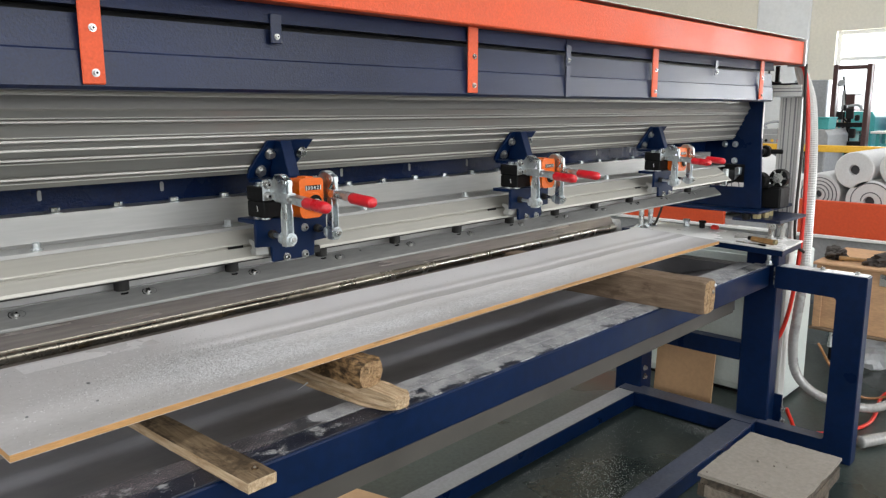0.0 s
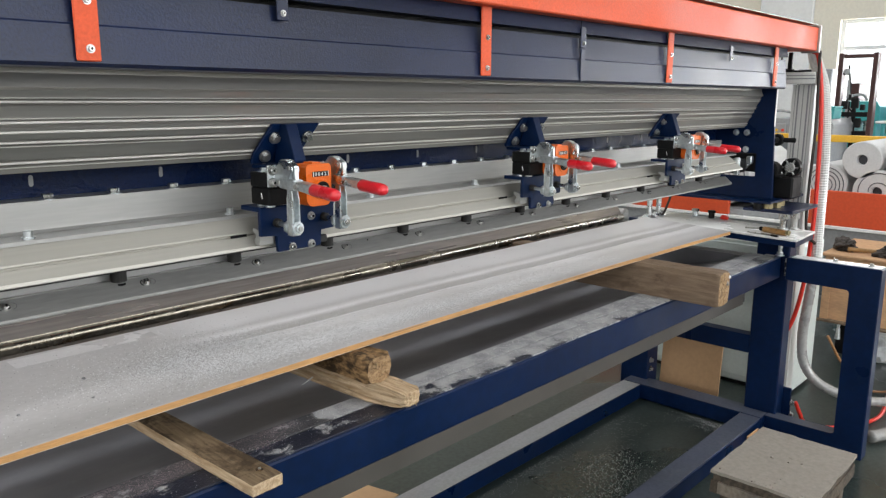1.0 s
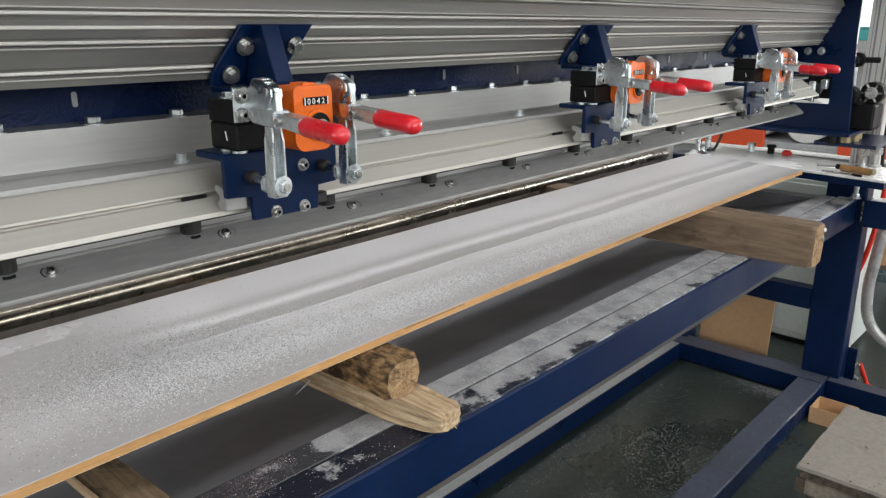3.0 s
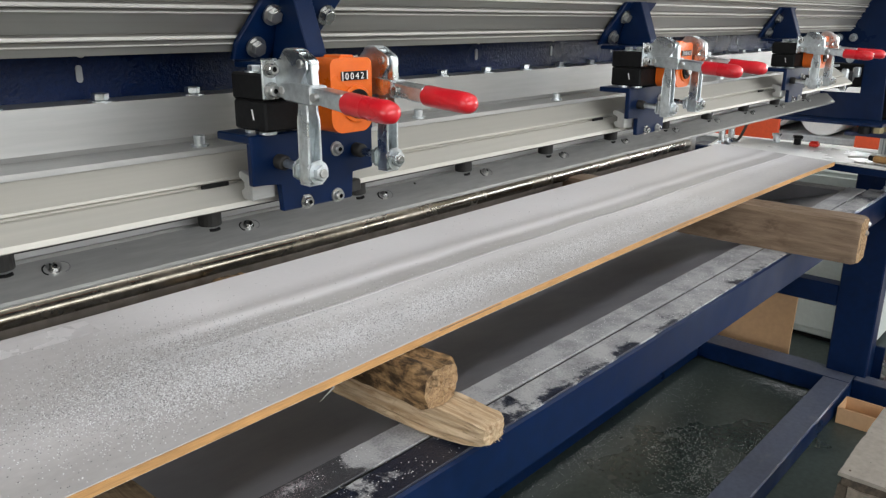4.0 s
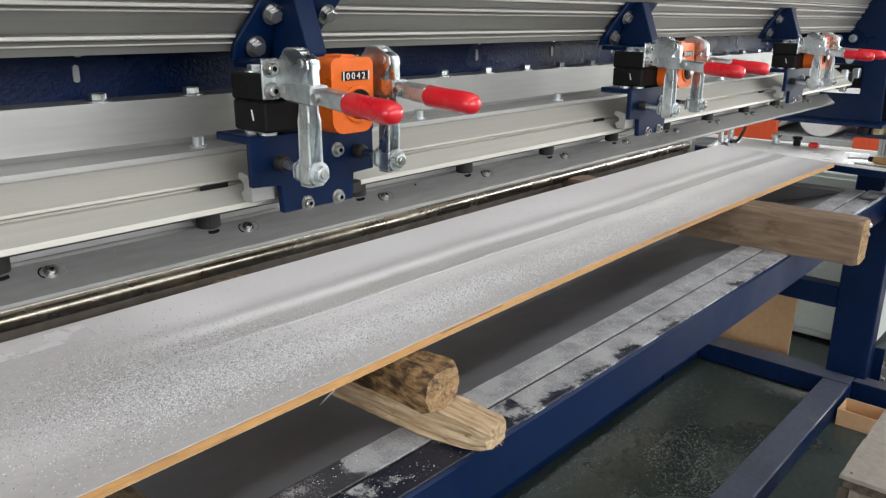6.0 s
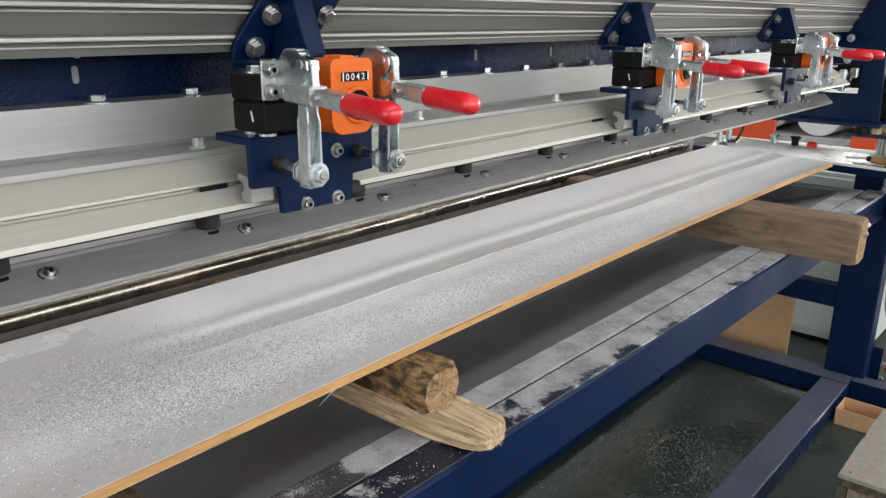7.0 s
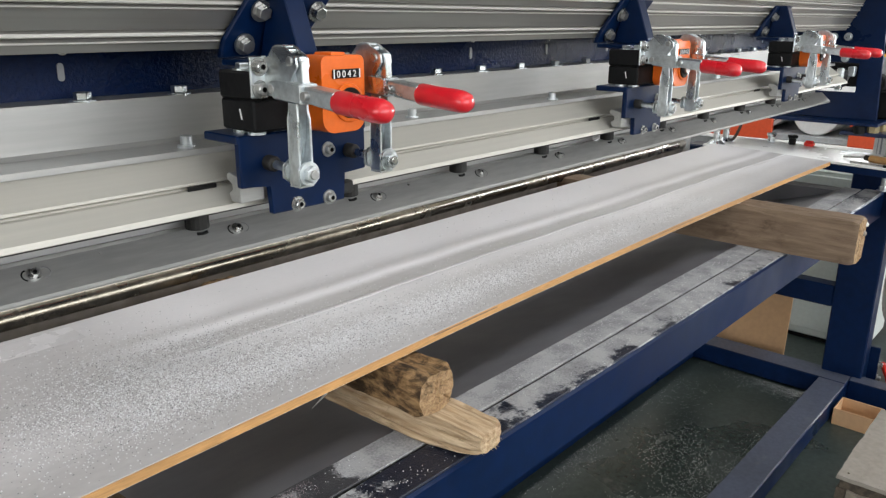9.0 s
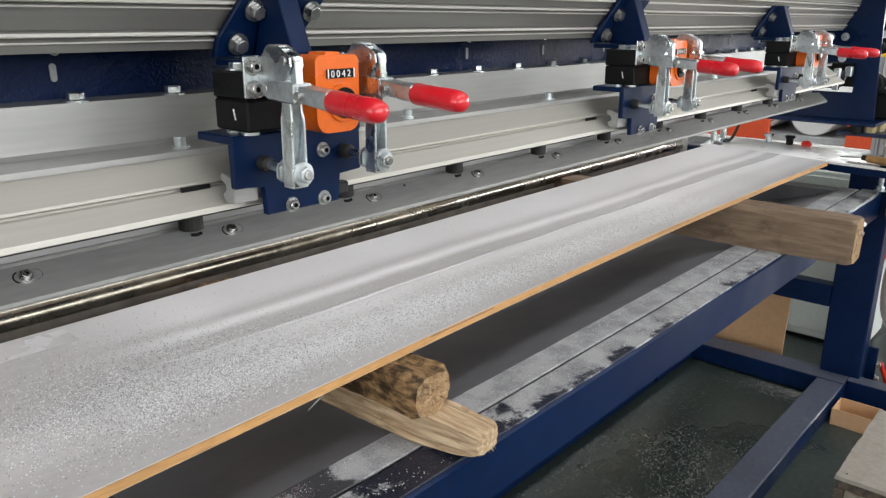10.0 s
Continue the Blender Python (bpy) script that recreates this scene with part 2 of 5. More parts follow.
def board_face():
    """Grey-white coated board with drifts of pale powder lying along it and damp patches."""
    m = mat("coated_board_face", (0.44, 0.425, 0.425), 0.4, 0, 0.07, 130, 4, 0.1, rvary=0.1, stretch=(0.6, 1, 1), dirt=(0.24, 0.23, 0.23), dirt_amount=-0.32, dirt_scale=16)
    n, l = m.node_tree.nodes, m.node_tree.links
    b = n["Principled BSDF"]
    src = b.inputs["Base Color"].links[0].from_socket
    tc = n.new("ShaderNodeTexCoord")
    sp = n.new("ShaderNodeSeparateXYZ")
    l.new(tc.outputs["Object"], sp.inputs[0])
    nz = n.new("ShaderNodeTexNoise")
    nz.inputs["Scale"].default_value, nz.inputs["Detail"].default_value = 2.2, 4
    l.new(tc.outputs["Object"], nz.inputs["Vector"])

    def math_node(op, a, c):
        q = n.new("ShaderNodeMath")
        q.operation = op
        for i, v in enumerate((a, c)):
            if isinstance(v, (int, float)):
                q.inputs[i].default_value = v
            else:
                l.new(v, q.inputs[i])
        return q.outputs[0]

    def span(v, a, c, d, e):
        q = n.new("ShaderNodeMapRange")
        q.interpolation_type = "SMOOTHSTEP"
        for k, w in zip(("From Min", "From Max", "To Min", "To Max"), (a, c, d, e)):
            q.inputs[k].default_value = w
        l.new(v, q.inputs["Value"])
        return q.outputs["Result"]

    wob = math_node("MULTIPLY", math_node("SUBTRACT", nz.outputs["Fac"], 0.5), 0.045)
    y = math_node("ADD", math_node("ADD", sp.outputs["Y"], wob), math_node("MULTIPLY", sp.outputs["X"], 0.018))
    start = span(sp.outputs["X"], DRIFT_START, DRIFT_START + 0.22, 0, 1)
    total = None
    for y0, soft_front, soft_back, amount in ((0.199, 0.005, 0.011, 1.0), (0.192, 0.05, 0.006, 0.45), (0.264, 0.03, 0.03, 1.0), (0.33, 0.06, 0.4, 0.68), (0.1, 0.05, 0.05, 0.18)):
        rise = span(y, y0 - soft_front, y0, 0, 1)
        fall = span(y, y0, y0 + soft_back, 1, 0)
        band = math_node("MULTIPLY", math_node("MULTIPLY", rise, fall), amount)
        total = band if total is None else math_node("ADD", total, band)
    mask = math_node("MULTIPLY", total, start)
    cloud = span(nz.outputs["Fac"], 0.35, 0.7, 0.0, 0.2)
    mask = math_node("MINIMUM", math_node("ADD", mask, cloud), 1.0)
    mx = n.new("ShaderNodeMix")
    mx.data_type = "RGBA"
    mx.inputs["B"].default_value = (0.8, 0.785, 0.8, 1)
    l.new(mask, mx.inputs["Factor"])
    l.new(src, mx.inputs["A"])
    l.new(mx.outputs["Result"], b.inputs["Base Color"])
    bp = n.new("ShaderNodeBump")
    bp.inputs["Strength"].default_value, bp.inputs["Distance"].default_value = 0.5, 0.006
    l.new(mask, bp.inputs["Height"])
    l.new(b.inputs["Normal"].links[0].from_socket, bp.inputs["Normal"])
    l.new(bp.outputs["Normal"], b.inputs["Normal"])
    return m


DRIFT_START = 0.34
BOARD = board_face()


def grime_top(name, base, x0, x1, edge, y0, y1, thick=0.07):
    """A dark surface under a broken crust of dried white slurry, thicker past x0..x1 and away from the edge y0..y1."""
    m = mat(name, base, 0.45, 0, 0.2, 120, 6, 0.3)
    n, l = m.node_tree.nodes, m.node_tree.links
    b = n["Principled BSDF"]
    src = b.inputs["Base Color"].links[0].from_socket
    tc, sp = n.new("ShaderNodeTexCoord"), n.new("ShaderNodeSeparateXYZ")
    l.new(tc.outputs["Object"], sp.inputs[0])

    def noise_tex(scale, detail, rough):
        q = n.new("ShaderNodeTexNoise")
        q.inputs["Scale"].default_value, q.inputs["Detail"].default_value, q.inputs["Roughness"].default_value = scale, detail, rough
        l.new(tc.outputs["Object"], q.inputs["Vector"])
        return q.outputs["Fac"]

    def span(v, lo, hi, a, c):
        q = n.new("ShaderNodeMapRange")
        for k, w in zip(("From Min", "From Max", "To Min", "To Max"), (lo, hi, a, c)):
            q.inputs[k].default_value = w
        l.new(v, q.inputs["Value"])
        return q.outputs["Result"]

    def plus(a, c):
        q = n.new("ShaderNodeMath")
        l.new(a, q.inputs[0])
        l.new(c, q.inputs[1])
        return q.outputs[0]

    blot, grit = noise_tex(17, 11, 0.66), noise_tex(300, 3, 0.6)
    cover = plus(plus(blot, span(sp.outputs["X"], x0, x1, -0.14, thick)), span(sp.outputs["Y"], y0, y1, -edge, 0.03))
    cover = plus(cover, span(grit, 0.3, 0.7, -0.025, 0.025))
    crust = n.new("ShaderNodeMix")
    crust.data_type = "RGBA"
    crust.inputs["A"].default_value = (0.24, 0.24, 0.25, 1)
    crust.inputs["B"].default_value = (0.4, 0.4, 0.405, 1)
    l.new(span(plus(grit, span(blot, 0.35, 0.65, -0.3, 0.3)), 0.3, 0.7, 0, 1), crust.inputs["Factor"])
    mx = n.new("ShaderNodeMix")
    mx.data_type = "RGBA"
    l.new(span(cover, 0.44, 0.51, 0, 1), mx.inputs["Factor"])
    l.new(src, mx.inputs["A"])
    l.new(crust.outputs["Result"], mx.inputs["B"])
    l.new(mx.outputs["Result"], b.inputs["Base Color"])
    l.new(span(cover, 0.42, 0.54, 0.35, 0.9), b.inputs["Roughness"])
    bp = n.new("ShaderNodeBump")
    bp.inputs["Strength"].default_value, bp.inputs["Distance"].default_value = 0.6, 0.002
    l.new(plus(span(cover, 0.42, 0.54, 0, 1), grit), bp.inputs["Height"])
    l.new(bp.outputs["Normal"], b.inputs["Normal"])
    return m


GRIME = grime_top("slurry_crusted_enamel", (0.012, 0.016, 0.032), -0.2, 0.05, 0.1, -0.241, -0.219)
DUSTED = grime_top("slurry_dusted_steel", (0.05, 0.05, 0.055), -0.32, -0.25, 0.0, -0.3, -0.28, 0.2)
STOOLWOOD = mat("dirty_stool_wood", (0.085, 0.066, 0.048), 0.85, 0, 0.45, 90, 9, 0.9, dirt=(0.26, 0.23, 0.19), dirt_amount=-0.04, dirt_scale=24)
PALESTOOL = mat("pale_splintered_board", (0.2, 0.17, 0.135), 0.85, 0, 0.3, 90, 12, 0.8, dirt=(0.09, 0.07, 0.05), dirt_amount=0.1, dirt_scale=18)
UNDERSIDE = mat("dull_brown_primer", (0.1, 0.092, 0.082), 0.5, 0, 0.12, 8, 3, 0.0)
GREASY = mat("dusty_greasy_steel", (0.27, 0.24, 0.21), 0.5, 0.1, 0.3, 40, 4, 0.05, stretch=(0.7, 2, 0.4), dirt=(0.13, 0.105, 0.085), dirt_amount=0.0, dirt_scale=6)
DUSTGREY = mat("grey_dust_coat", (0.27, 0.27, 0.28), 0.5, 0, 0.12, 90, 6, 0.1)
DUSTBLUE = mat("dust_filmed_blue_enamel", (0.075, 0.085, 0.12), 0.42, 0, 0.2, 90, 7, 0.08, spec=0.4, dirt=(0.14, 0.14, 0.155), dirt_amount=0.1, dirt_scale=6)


# ---- building helpers ----
def thing(name, base, label, category, group="", kind=""):
    e = new(name)
    e.location = base
    return tagged(e, label, category, group, kind)


def origin(ob):
    p = Vector((0, 0, 0))
    while ob is not None:
        p += ob.location
        ob = ob.parent
    return p


def part(name, bm, material, parent=None, label="", smooth=False):
    """One mesh from a bmesh in world coordinates; under a parent it is moved into the parent's frame."""
    if parent is not None:
        bmesh.ops.translate(bm, verts=bm.verts, vec=-origin(parent))
    bmesh.ops.recalc_face_normals(bm, faces=bm.faces)
    me = bpy.data.meshes.new(name)
    bm.to_mesh(me)
    bm.free()
    if material is BOLT:
        material = (BOLT, BLACK)
    for mm in material if isinstance(material, (list, tuple)) else (material,):
        me.materials.append(mm)
    if smooth:
        for p in me.polygons:
            p.use_smooth = True
    ob = new(name, me)
    ob.parent = parent
    if label:
        ob["label"] = label
    return ob


def box(x0, x1, y0, y1, z0, z1, bevel=0.002, bm=None, seg=1):
    own = bmesh.new()
    bmesh.ops.create_cube(own, size=1)
    bmesh.ops.scale(own, vec=(x1 - x0, y1 - y0, z1 - z0), verts=own.verts)
    bmesh.ops.translate(own, vec=((x0 + x1) / 2, (y0 + y1) / 2, (z0 + z1) / 2), verts=own.verts)
    if bevel:
        bmesh.ops.bevel(own, geom=own.edges[:], offset=bevel, segments=seg, affect="EDGES", profile=0.5)
    return merge(bm, own)


def merge(bm, own):
    if bm is None:
        return own
    me = bpy.data.meshes.new("scratch")
    own.to_mesh(me)
    own.free()
    bm.from_mesh(me)
    bpy.data.meshes.remove(me)
    return bm


def rod(p0, p1, r, seg=16, bm=None, r2=None, bevel=0.0):
    own = bmesh.new()
    p0, p1 = Vector(p0), Vector(p1)
    d = p1 - p0
    bmesh.ops.create_cone(own, cap_ends=True, segments=seg, radius1=r, radius2=r if r2 is None else r2, depth=d.length)
    if bevel:
        ed = [e for e in own.edges if any(len(f.verts) > 4 for f in e.link_faces)]
        bmesh.ops.bevel(own, geom=ed, offset=bevel, segments=2, affect="EDGES", profile=0.5)
    own.transform(Matrix.Translation((p0 + p1) / 2) @ d.to_track_quat("Z", "Y").to_matrix().to_4x4())
    return merge(bm, own)


def prism(profile, x0, x1, bm=None, bevel=0.0, closed=True):
    """A (y, z) outline drawn out along x."""
    own = bmesh.new()
    a = [own.verts.new((x0, y, z)) for y, z in profile]
    b = [own.verts.new((x1, y, z)) for y, z in profile]
    k = len(profile)
    for i in range(k if closed else k - 1):
        own.faces.new((a[i], a[(i + 1) % k], b[(i + 1) % k], b[i]))
    if closed:
        own.faces.new(a)
        own.faces.new(b[::-1])
    if bevel:
        bmesh.ops.bevel(own, geom=own.edges[:], offset=bevel, segments=1, affect="EDGES")
    return merge(bm, own)


def slab_yz(outline, x0, x1, bevel=0.0, bm=None):
    return prism(outline, x0, x1, bm, bevel)


def slab_xz(outline, y0, y1, bevel=0.0, bm=None):
    own = bmesh.new()
    a = [own.verts.new((x, y0, z)) for x, z in outline]
    b = [own.verts.new((x, y1, z)) for x, z in outline]
    k = len(outline)
    for i in range(k):
        own.faces.new((a[i], a[(i + 1) % k], b[(i + 1) % k], b[i]))
    own.faces.new(a)
    own.faces.new(b[::-1])
    if bevel:
        bmesh.ops.bevel(own, geom=own.edges[:], offset=bevel, segments=1, affect="EDGES")
    return merge(bm, own)


def rrect_xz(x0, x1, z0, z1, r, y0, y1, bevel=0.0, r_low=None):
    """A plate in the xz plane with rounded corners; r_low: radius of the two lower corners."""
    rl = r if r_low is None else r_low
    out = []
    for cx, cz, q, a0 in ((x1 - rl, z0 + rl, rl, -90), (x1 - r, z1 - r, r, 0), (x0 + r, z1 - r, r, 90), (x0 + rl, z0 + rl, rl, 180)):
        out += [(cx + q * math.cos(radians(a0 + 9 * i)), cz + q * math.sin(radians(a0 + 9 * i))) for i in range(11)]
    clean = [p for i, p in enumerate(out) if (Vector(p) - Vector(out[i - 1])).length > 1e-5]
    own = bmesh.new()
    a = [own.verts.new((x, y0, z)) for x, z in clean]
    b = [own.verts.new((x, y1, z)) for x, z in clean]
    k = len(clean)
    for i in range(k):
        own.faces.new((a[i], a[(i + 1) % k], b[(i + 1) % k], b[i]))
    front = own.faces.new(a)
    own.faces.new(b[::-1])
    if bevel:
        bmesh.ops.bevel(own, geom=list(front.edges), offset=bevel, segments=3, affect="EDGES", profile=0.5)
    return own


def spline(points, n):
    """Points evenly sampled along a smooth curve through the given ones."""
    p = [Vector(q) for q in points]
    p = [p[0] * 2 - p[1]] + p + [p[-1] * 2 - p[-2]]
    out = []
    spans = len(p) - 3
    for i in range(n + 1):
        u = i / n * spans
        k = min(int(u), spans - 1)
        t = u - k
        a, b, c, d = p[k:k + 4]
        out.append(0.5 * (2 * b + (c - a) * t + (2 * a - 5 * b + 4 * c - d) * t * t + (3 * b - a - 3 * c + d) * t ** 3))
    return out


def hose(points, r, n=60, seg=10, rib=0.0, bm=None):
    """A round hose along a curve; rib: depth of its corrugations."""
    own = bmesh.new()
    pts = spline(points, n)
    rings = []
    side = None
    for i, q in enumerate(pts):
        d = (pts[min(i + 1, n)] - pts[max(i - 1, 0)]).normalized()
        side = (side - d * side.dot(d)).normalized() if side else d.orthogonal().normalized()
        up = d.cross(side)
        rad = r + (rib if i % 2 else -rib)
        rings.append([own.verts.new(q + (side * math.cos(k * math.tau / seg) + up * math.sin(k * math.tau / seg)) * rad) for k in range(seg)])
    for a, b in zip(rings, rings[1:]):
        for k in range(seg):
            own.faces.new((a[k], a[(k + 1) % seg], b[(k + 1) % seg], b[k]))
    own.faces.new(rings[0])
    own.faces.new(rings[-1][::-1])
    return merge(bm, own)


def hex_bolt(p, axis, r, h, bm=None, washer=True):
    p, a = Vector(p), Vector(axis).normalized()
    if washer:
        bm = rod(p - a * 0.001, p + a * 0.0015, r * 1.45, 16, bm)
    return rod(p + a * 0.0015, p + a * (0.0015 + h), r, 6, bm, bevel=r * 0.12)


def socket_screw(p, axis, r, h, bm=None):
    p, a = Vector(p), Vector(axis).normalized()
    bm = rod(p - a * 0.001, p + a * 0.0015, r * 1.5, 16, bm)
    own = bmesh.new()
    k = 14
    rings = [[own.verts.new((rr * math.cos(i * math.tau / k), rr * math.sin(i * math.tau / k), z)) for i in range(k)]
             for rr, z in ((r, 0), (r, h * 0.85), (r * 0.88, h), (r * 0.45, h), (r * 0.42, h * 0.4))]
    for u, v in zip(rings, rings[1:]):
        for i in range(k):
            own.faces.new((u[i], u[(i + 1) % k], v[(i + 1) % k], v[i])).material_index = 1 if u is rings[3] else 0
    own.faces.new(rings[-1]).material_index = 1
    own.transform(Matrix.Translation(p + a * 0.0015) @ a.to_track_quat("Z", "Y").to_matrix().to_4x4())
    return merge(bm, own)


def fray(cx, cy, cz, w, h, seed, count, reach=0.016):
    """Thin torn fibres standing out of the end of a broken bar, towards -y."""
    rng = random.Random(seed)
    own = bmesh.new()
    for _ in range(count):
        x, z = cx + w * rng.uniform(-0.5, 0.5), cz + h * rng.uniform(0, 1)
        d = Vector((rng.gauss(0, 0.3), -1, rng.gauss(-0.1, 0.3))) * reach * rng.uniform(0.25, 1)
        r = rng.uniform(0.0006, 0.002)
        a = [own.verts.new((x + r * math.cos(t), cy + 0.012, z + r * math.sin(t))) for t in (0.4, 2.5, 4.6)]
        tip = own.verts.new((x + d.x, cy + d.y, z + d.z))
        for i in range(3):
            own.faces.new((a[i], a[(i + 1) % 3], tip))
    return own


def timber(length, w, h, rough, seed, taper=0.0, n=70, ridge=0.0, boat=0.0, round_end=0.0, raw_side=False):
    """A worn bar along y from 0 to length, x centred, resting on z = 0: uneven faces, long splintered ridges
    (ridge), an underside that rises towards the near end (boat) and worn end corners (round_end). The near end,
    and with raw_side the sawn flank too, carries the second material."""
    own = bmesh.new()
    across = 9
    rings = []
    steps = [length * (i / n) ** 1.6 for i in range(n + 1)]
    for i, y in enumerate(steps):
        u = y / length
        near = max(0.0, 1 - y / 0.11)
        ww, hh = w * (1 - taper * near ** 2), h * (1 - 0.5 * taper * near ** 2)
        tip = max(0.0, 1 - y / 0.012) ** 2
        loop = []
        for k in range(4 * across):
            side, q = divmod(k, across)
            q = q / across
            x, z = ((-0.5 + q, 0), (0.5, q), (0.5 - q, 1), (-0.5, 1 - q))[side]
            cx, cz = abs(x) * 2, abs(z - 0.5) * 2
            shrink = 1 - round_end * tip * (cx * cz) - 0.03 * (cx * cz) ** 4
            p = Vector((x * ww * shrink, y, (0.5 + (z - 0.5) * shrink) * hh))
            f = noise.noise_vector(Vector((p.x * 25 + seed, p.y * 9, p.z * 25))) * rough
            g = noise.noise_vector(Vector((p.x * 80, p.y * 60 + seed, p.z * 80))) * rough * 0.35
            r = ridge * noise.noise(Vector((x * 9 + seed * 3, p.y * 5, z * 9)))
            s = ridge * 0.5 * noise.noise(Vector((x * 26 + seed, p.y * 14, z * 26)))
            out = Vector((x * 2 if side in (1, 3) else 0, 0, (z - 0.5) * 2 if side in (0, 2) else 0))
            end = rough * 0.6 * noise.noise(Vector((p.x * 120 + seed, i, p.z * 120))) + 0.25 * rough * noise.noise(Vector((p.x * 320, seed, p.z * 320))) if i in (0, n) else 0
            low = 0.25 if z < 0.05 else 1.0
            p += Vector((f.x + g.x, end, (f.z + g.z) * low)) + out * (r + s) * low
            p.z += boat * near ** 2 * (1 - z)
            loop.append(own.verts.new(p))
        rings.append(loop)
    k = 4 * across
    for a, b in zip(rings, rings[1:]):
        for i in range(k):
            own.faces.new((a[i], a[(i + 1) % k], b[(i + 1) % k], b[i])).material_index = int(raw_side and i >= 3 * across)
    for e, loop in enumerate((rings[0], rings[-1][::-1])):
        c = sum((v.co for v in loop), Vector()) / k
        outer = loop
        for m in (0.66, 0.33):
            inner = []
            for v in loop:
                q = c + (v.co - c) * m
                q.y += rough * 0.9 * noise.noise(q * 170 + Vector((seed, 0, 0)))
                inner.append(own.verts.new(q))
            for i in range(k):
                own.faces.new((outer[i], inner[i], inner[(i + 1) % k], outer[(i + 1) % k])).material_index = 1 - e
            outer = inner
        cv = own.verts.new(c)
        for i in range(k):
            own.faces.new((outer[i], cv, outer[(i + 1) % k])).material_index = 1 - e
    return own


# ---- hall ----
X0, X1, Y0, Y1, H = -6.0, 10.5, -6.0, 9.0, 6.0
floor = part("floor", box(X0 - 0.2, X1 + 0.2, Y0 - 0.2, Y1 + 0.2, -0.2, 0, 0), FLOORM)
tagged(floor, "dark green painted concrete factory floor, scuffed and dusty", "floor", kind="structure")
ceiling = part("ceiling", box(X0 - 0.2, X1 + 0.2, Y0 - 0.2, Y1 + 0.2, H, H + 0.2, 0), CEILM)
tagged(ceiling, "plain white sheet ceiling of the hall", "ceiling", kind="structure")


def wall_with_windows(name, along, at, thick, lo, hi, spans, sill, head, label):
    """A wall along x or y with a row of window openings."""
    bm = bmesh.new()

    def piece(a, b, z0, z1):
        if b - a > 0.001 and z1 - z0 > 0.001:
            if along == "x":
                box(a, b, at, at + thick, z0, z1, 0, bm)
            else:
                box(at, at + thick, a, b, z0, z1, 0, bm)
    piece(lo, hi, 0, sill)
    piece(lo, hi, head, H)
    edge = lo
    for a, b in spans:
        piece(edge, a, sill, head)
        edge = b
    piece(edge, hi, sill, head)
    w = part(name, bm, WALLM)
    return tagged(w, label, "wall", kind="structure")


wall_with_windows("wall_east", "y", X1, 0.2, Y0, Y1, [(-4.5, -1.3), (-0.6, 3.25)], 1.2, 2.26, "cream plastered hall wall with wide windows")
wall_with_windows("wall_south", "x", Y0 - 0.2, 0.2, X0, X1, [(-2.6, 1.7), (2.1, 6.4)], 1.2, 4.0, "cream plastered hall wall with tall windows")
wall_with_windows("wall_north", "x", Y1, 0.2, X0, X1, [], 1.2, 3.6, "plain cream plastered hall wall")
wall_with_windows("wall_west", "y", X0 - 0.2, 0.2, Y0, Y1, [(-3.0, 4.0)], 1.4, 4.0, "cream plastered hall wall with a tall window")


def window(name, along, at, a, b, z0, z1, bars, transom):
    e = thing(name, (0, 0, 0), "white framed factory window with bright daylight behind", "window", kind="structure")
    bm = bmesh.new()
    t = 0.05

    def bar(u0, u1, w0, w1):
        if along == "x":
            box(u0, u1, at - 0.03, at + 0.03, w0, w1, 0.004, bm)
        else:
            box(at - 0.03, at + 0.03, u0, u1, w0, w1, 0.004, bm)
    bar(a, a + t, z0, z1)
    bar(b - t, b, z0, z1)
    bar(a + t, b - t, z0, z0 + t)
    bar(a + t, b - t, z1 - t, z1)
    bar(a + t, b - t, transom - 0.025, transom + 0.025)
    for k in range(1, bars):
        u = a + (b - a) * k / bars
        bar(u - 0.025, u + 0.025, z0 + t, z1 - t)
    part("window_frame", bm, FRAMEW, e)
    return e


window("window_1", "y", X1 + 0.1, -0.6, 3.25, 1.2, 2.26, 3, 1.925)
window("window_2", "y", X1 + 0.1, -4.5, -1.3, 1.2, 2.26, 3, 1.925)
window("window_3", "x", Y0 - 0.1, -2.6, 1.7, 1.2, 4.0, 4, 3.2)
window("window_4", "x", Y0 - 0.1, 2.1, 6.4, 1.2, 4.0, 4, 3.2)
window("window_5", "y", X0 - 0.1, -3.0, 4.0, 1.4, 4.0, 5, 3.2)
for bname, bx in (("backdrop_west", (X0 - 1.0, X0 - 0.95, -6.0, 7.0)), ("backdrop_east", (X1 + 0.9, X1 + 0.95, -8.0, 6.0)), ("backdrop_south", (-4.0, 11.0, Y0 - 1.0, Y0 - 0.95))):
    o = part(bname, box(*bx, 0.0, 6.0, 0), OUTSIDE)
    tagged(o, "bright overcast daylight outside the windows", "backdrop", kind="structure")
pillar = part("pillar", box(10.47, 10.499, 3.56, 4.22, 0, H, 0.02), CEILM)
tagged(pillar, "flat white plastered pillar against the hall wall", "pillar", kind="structure")

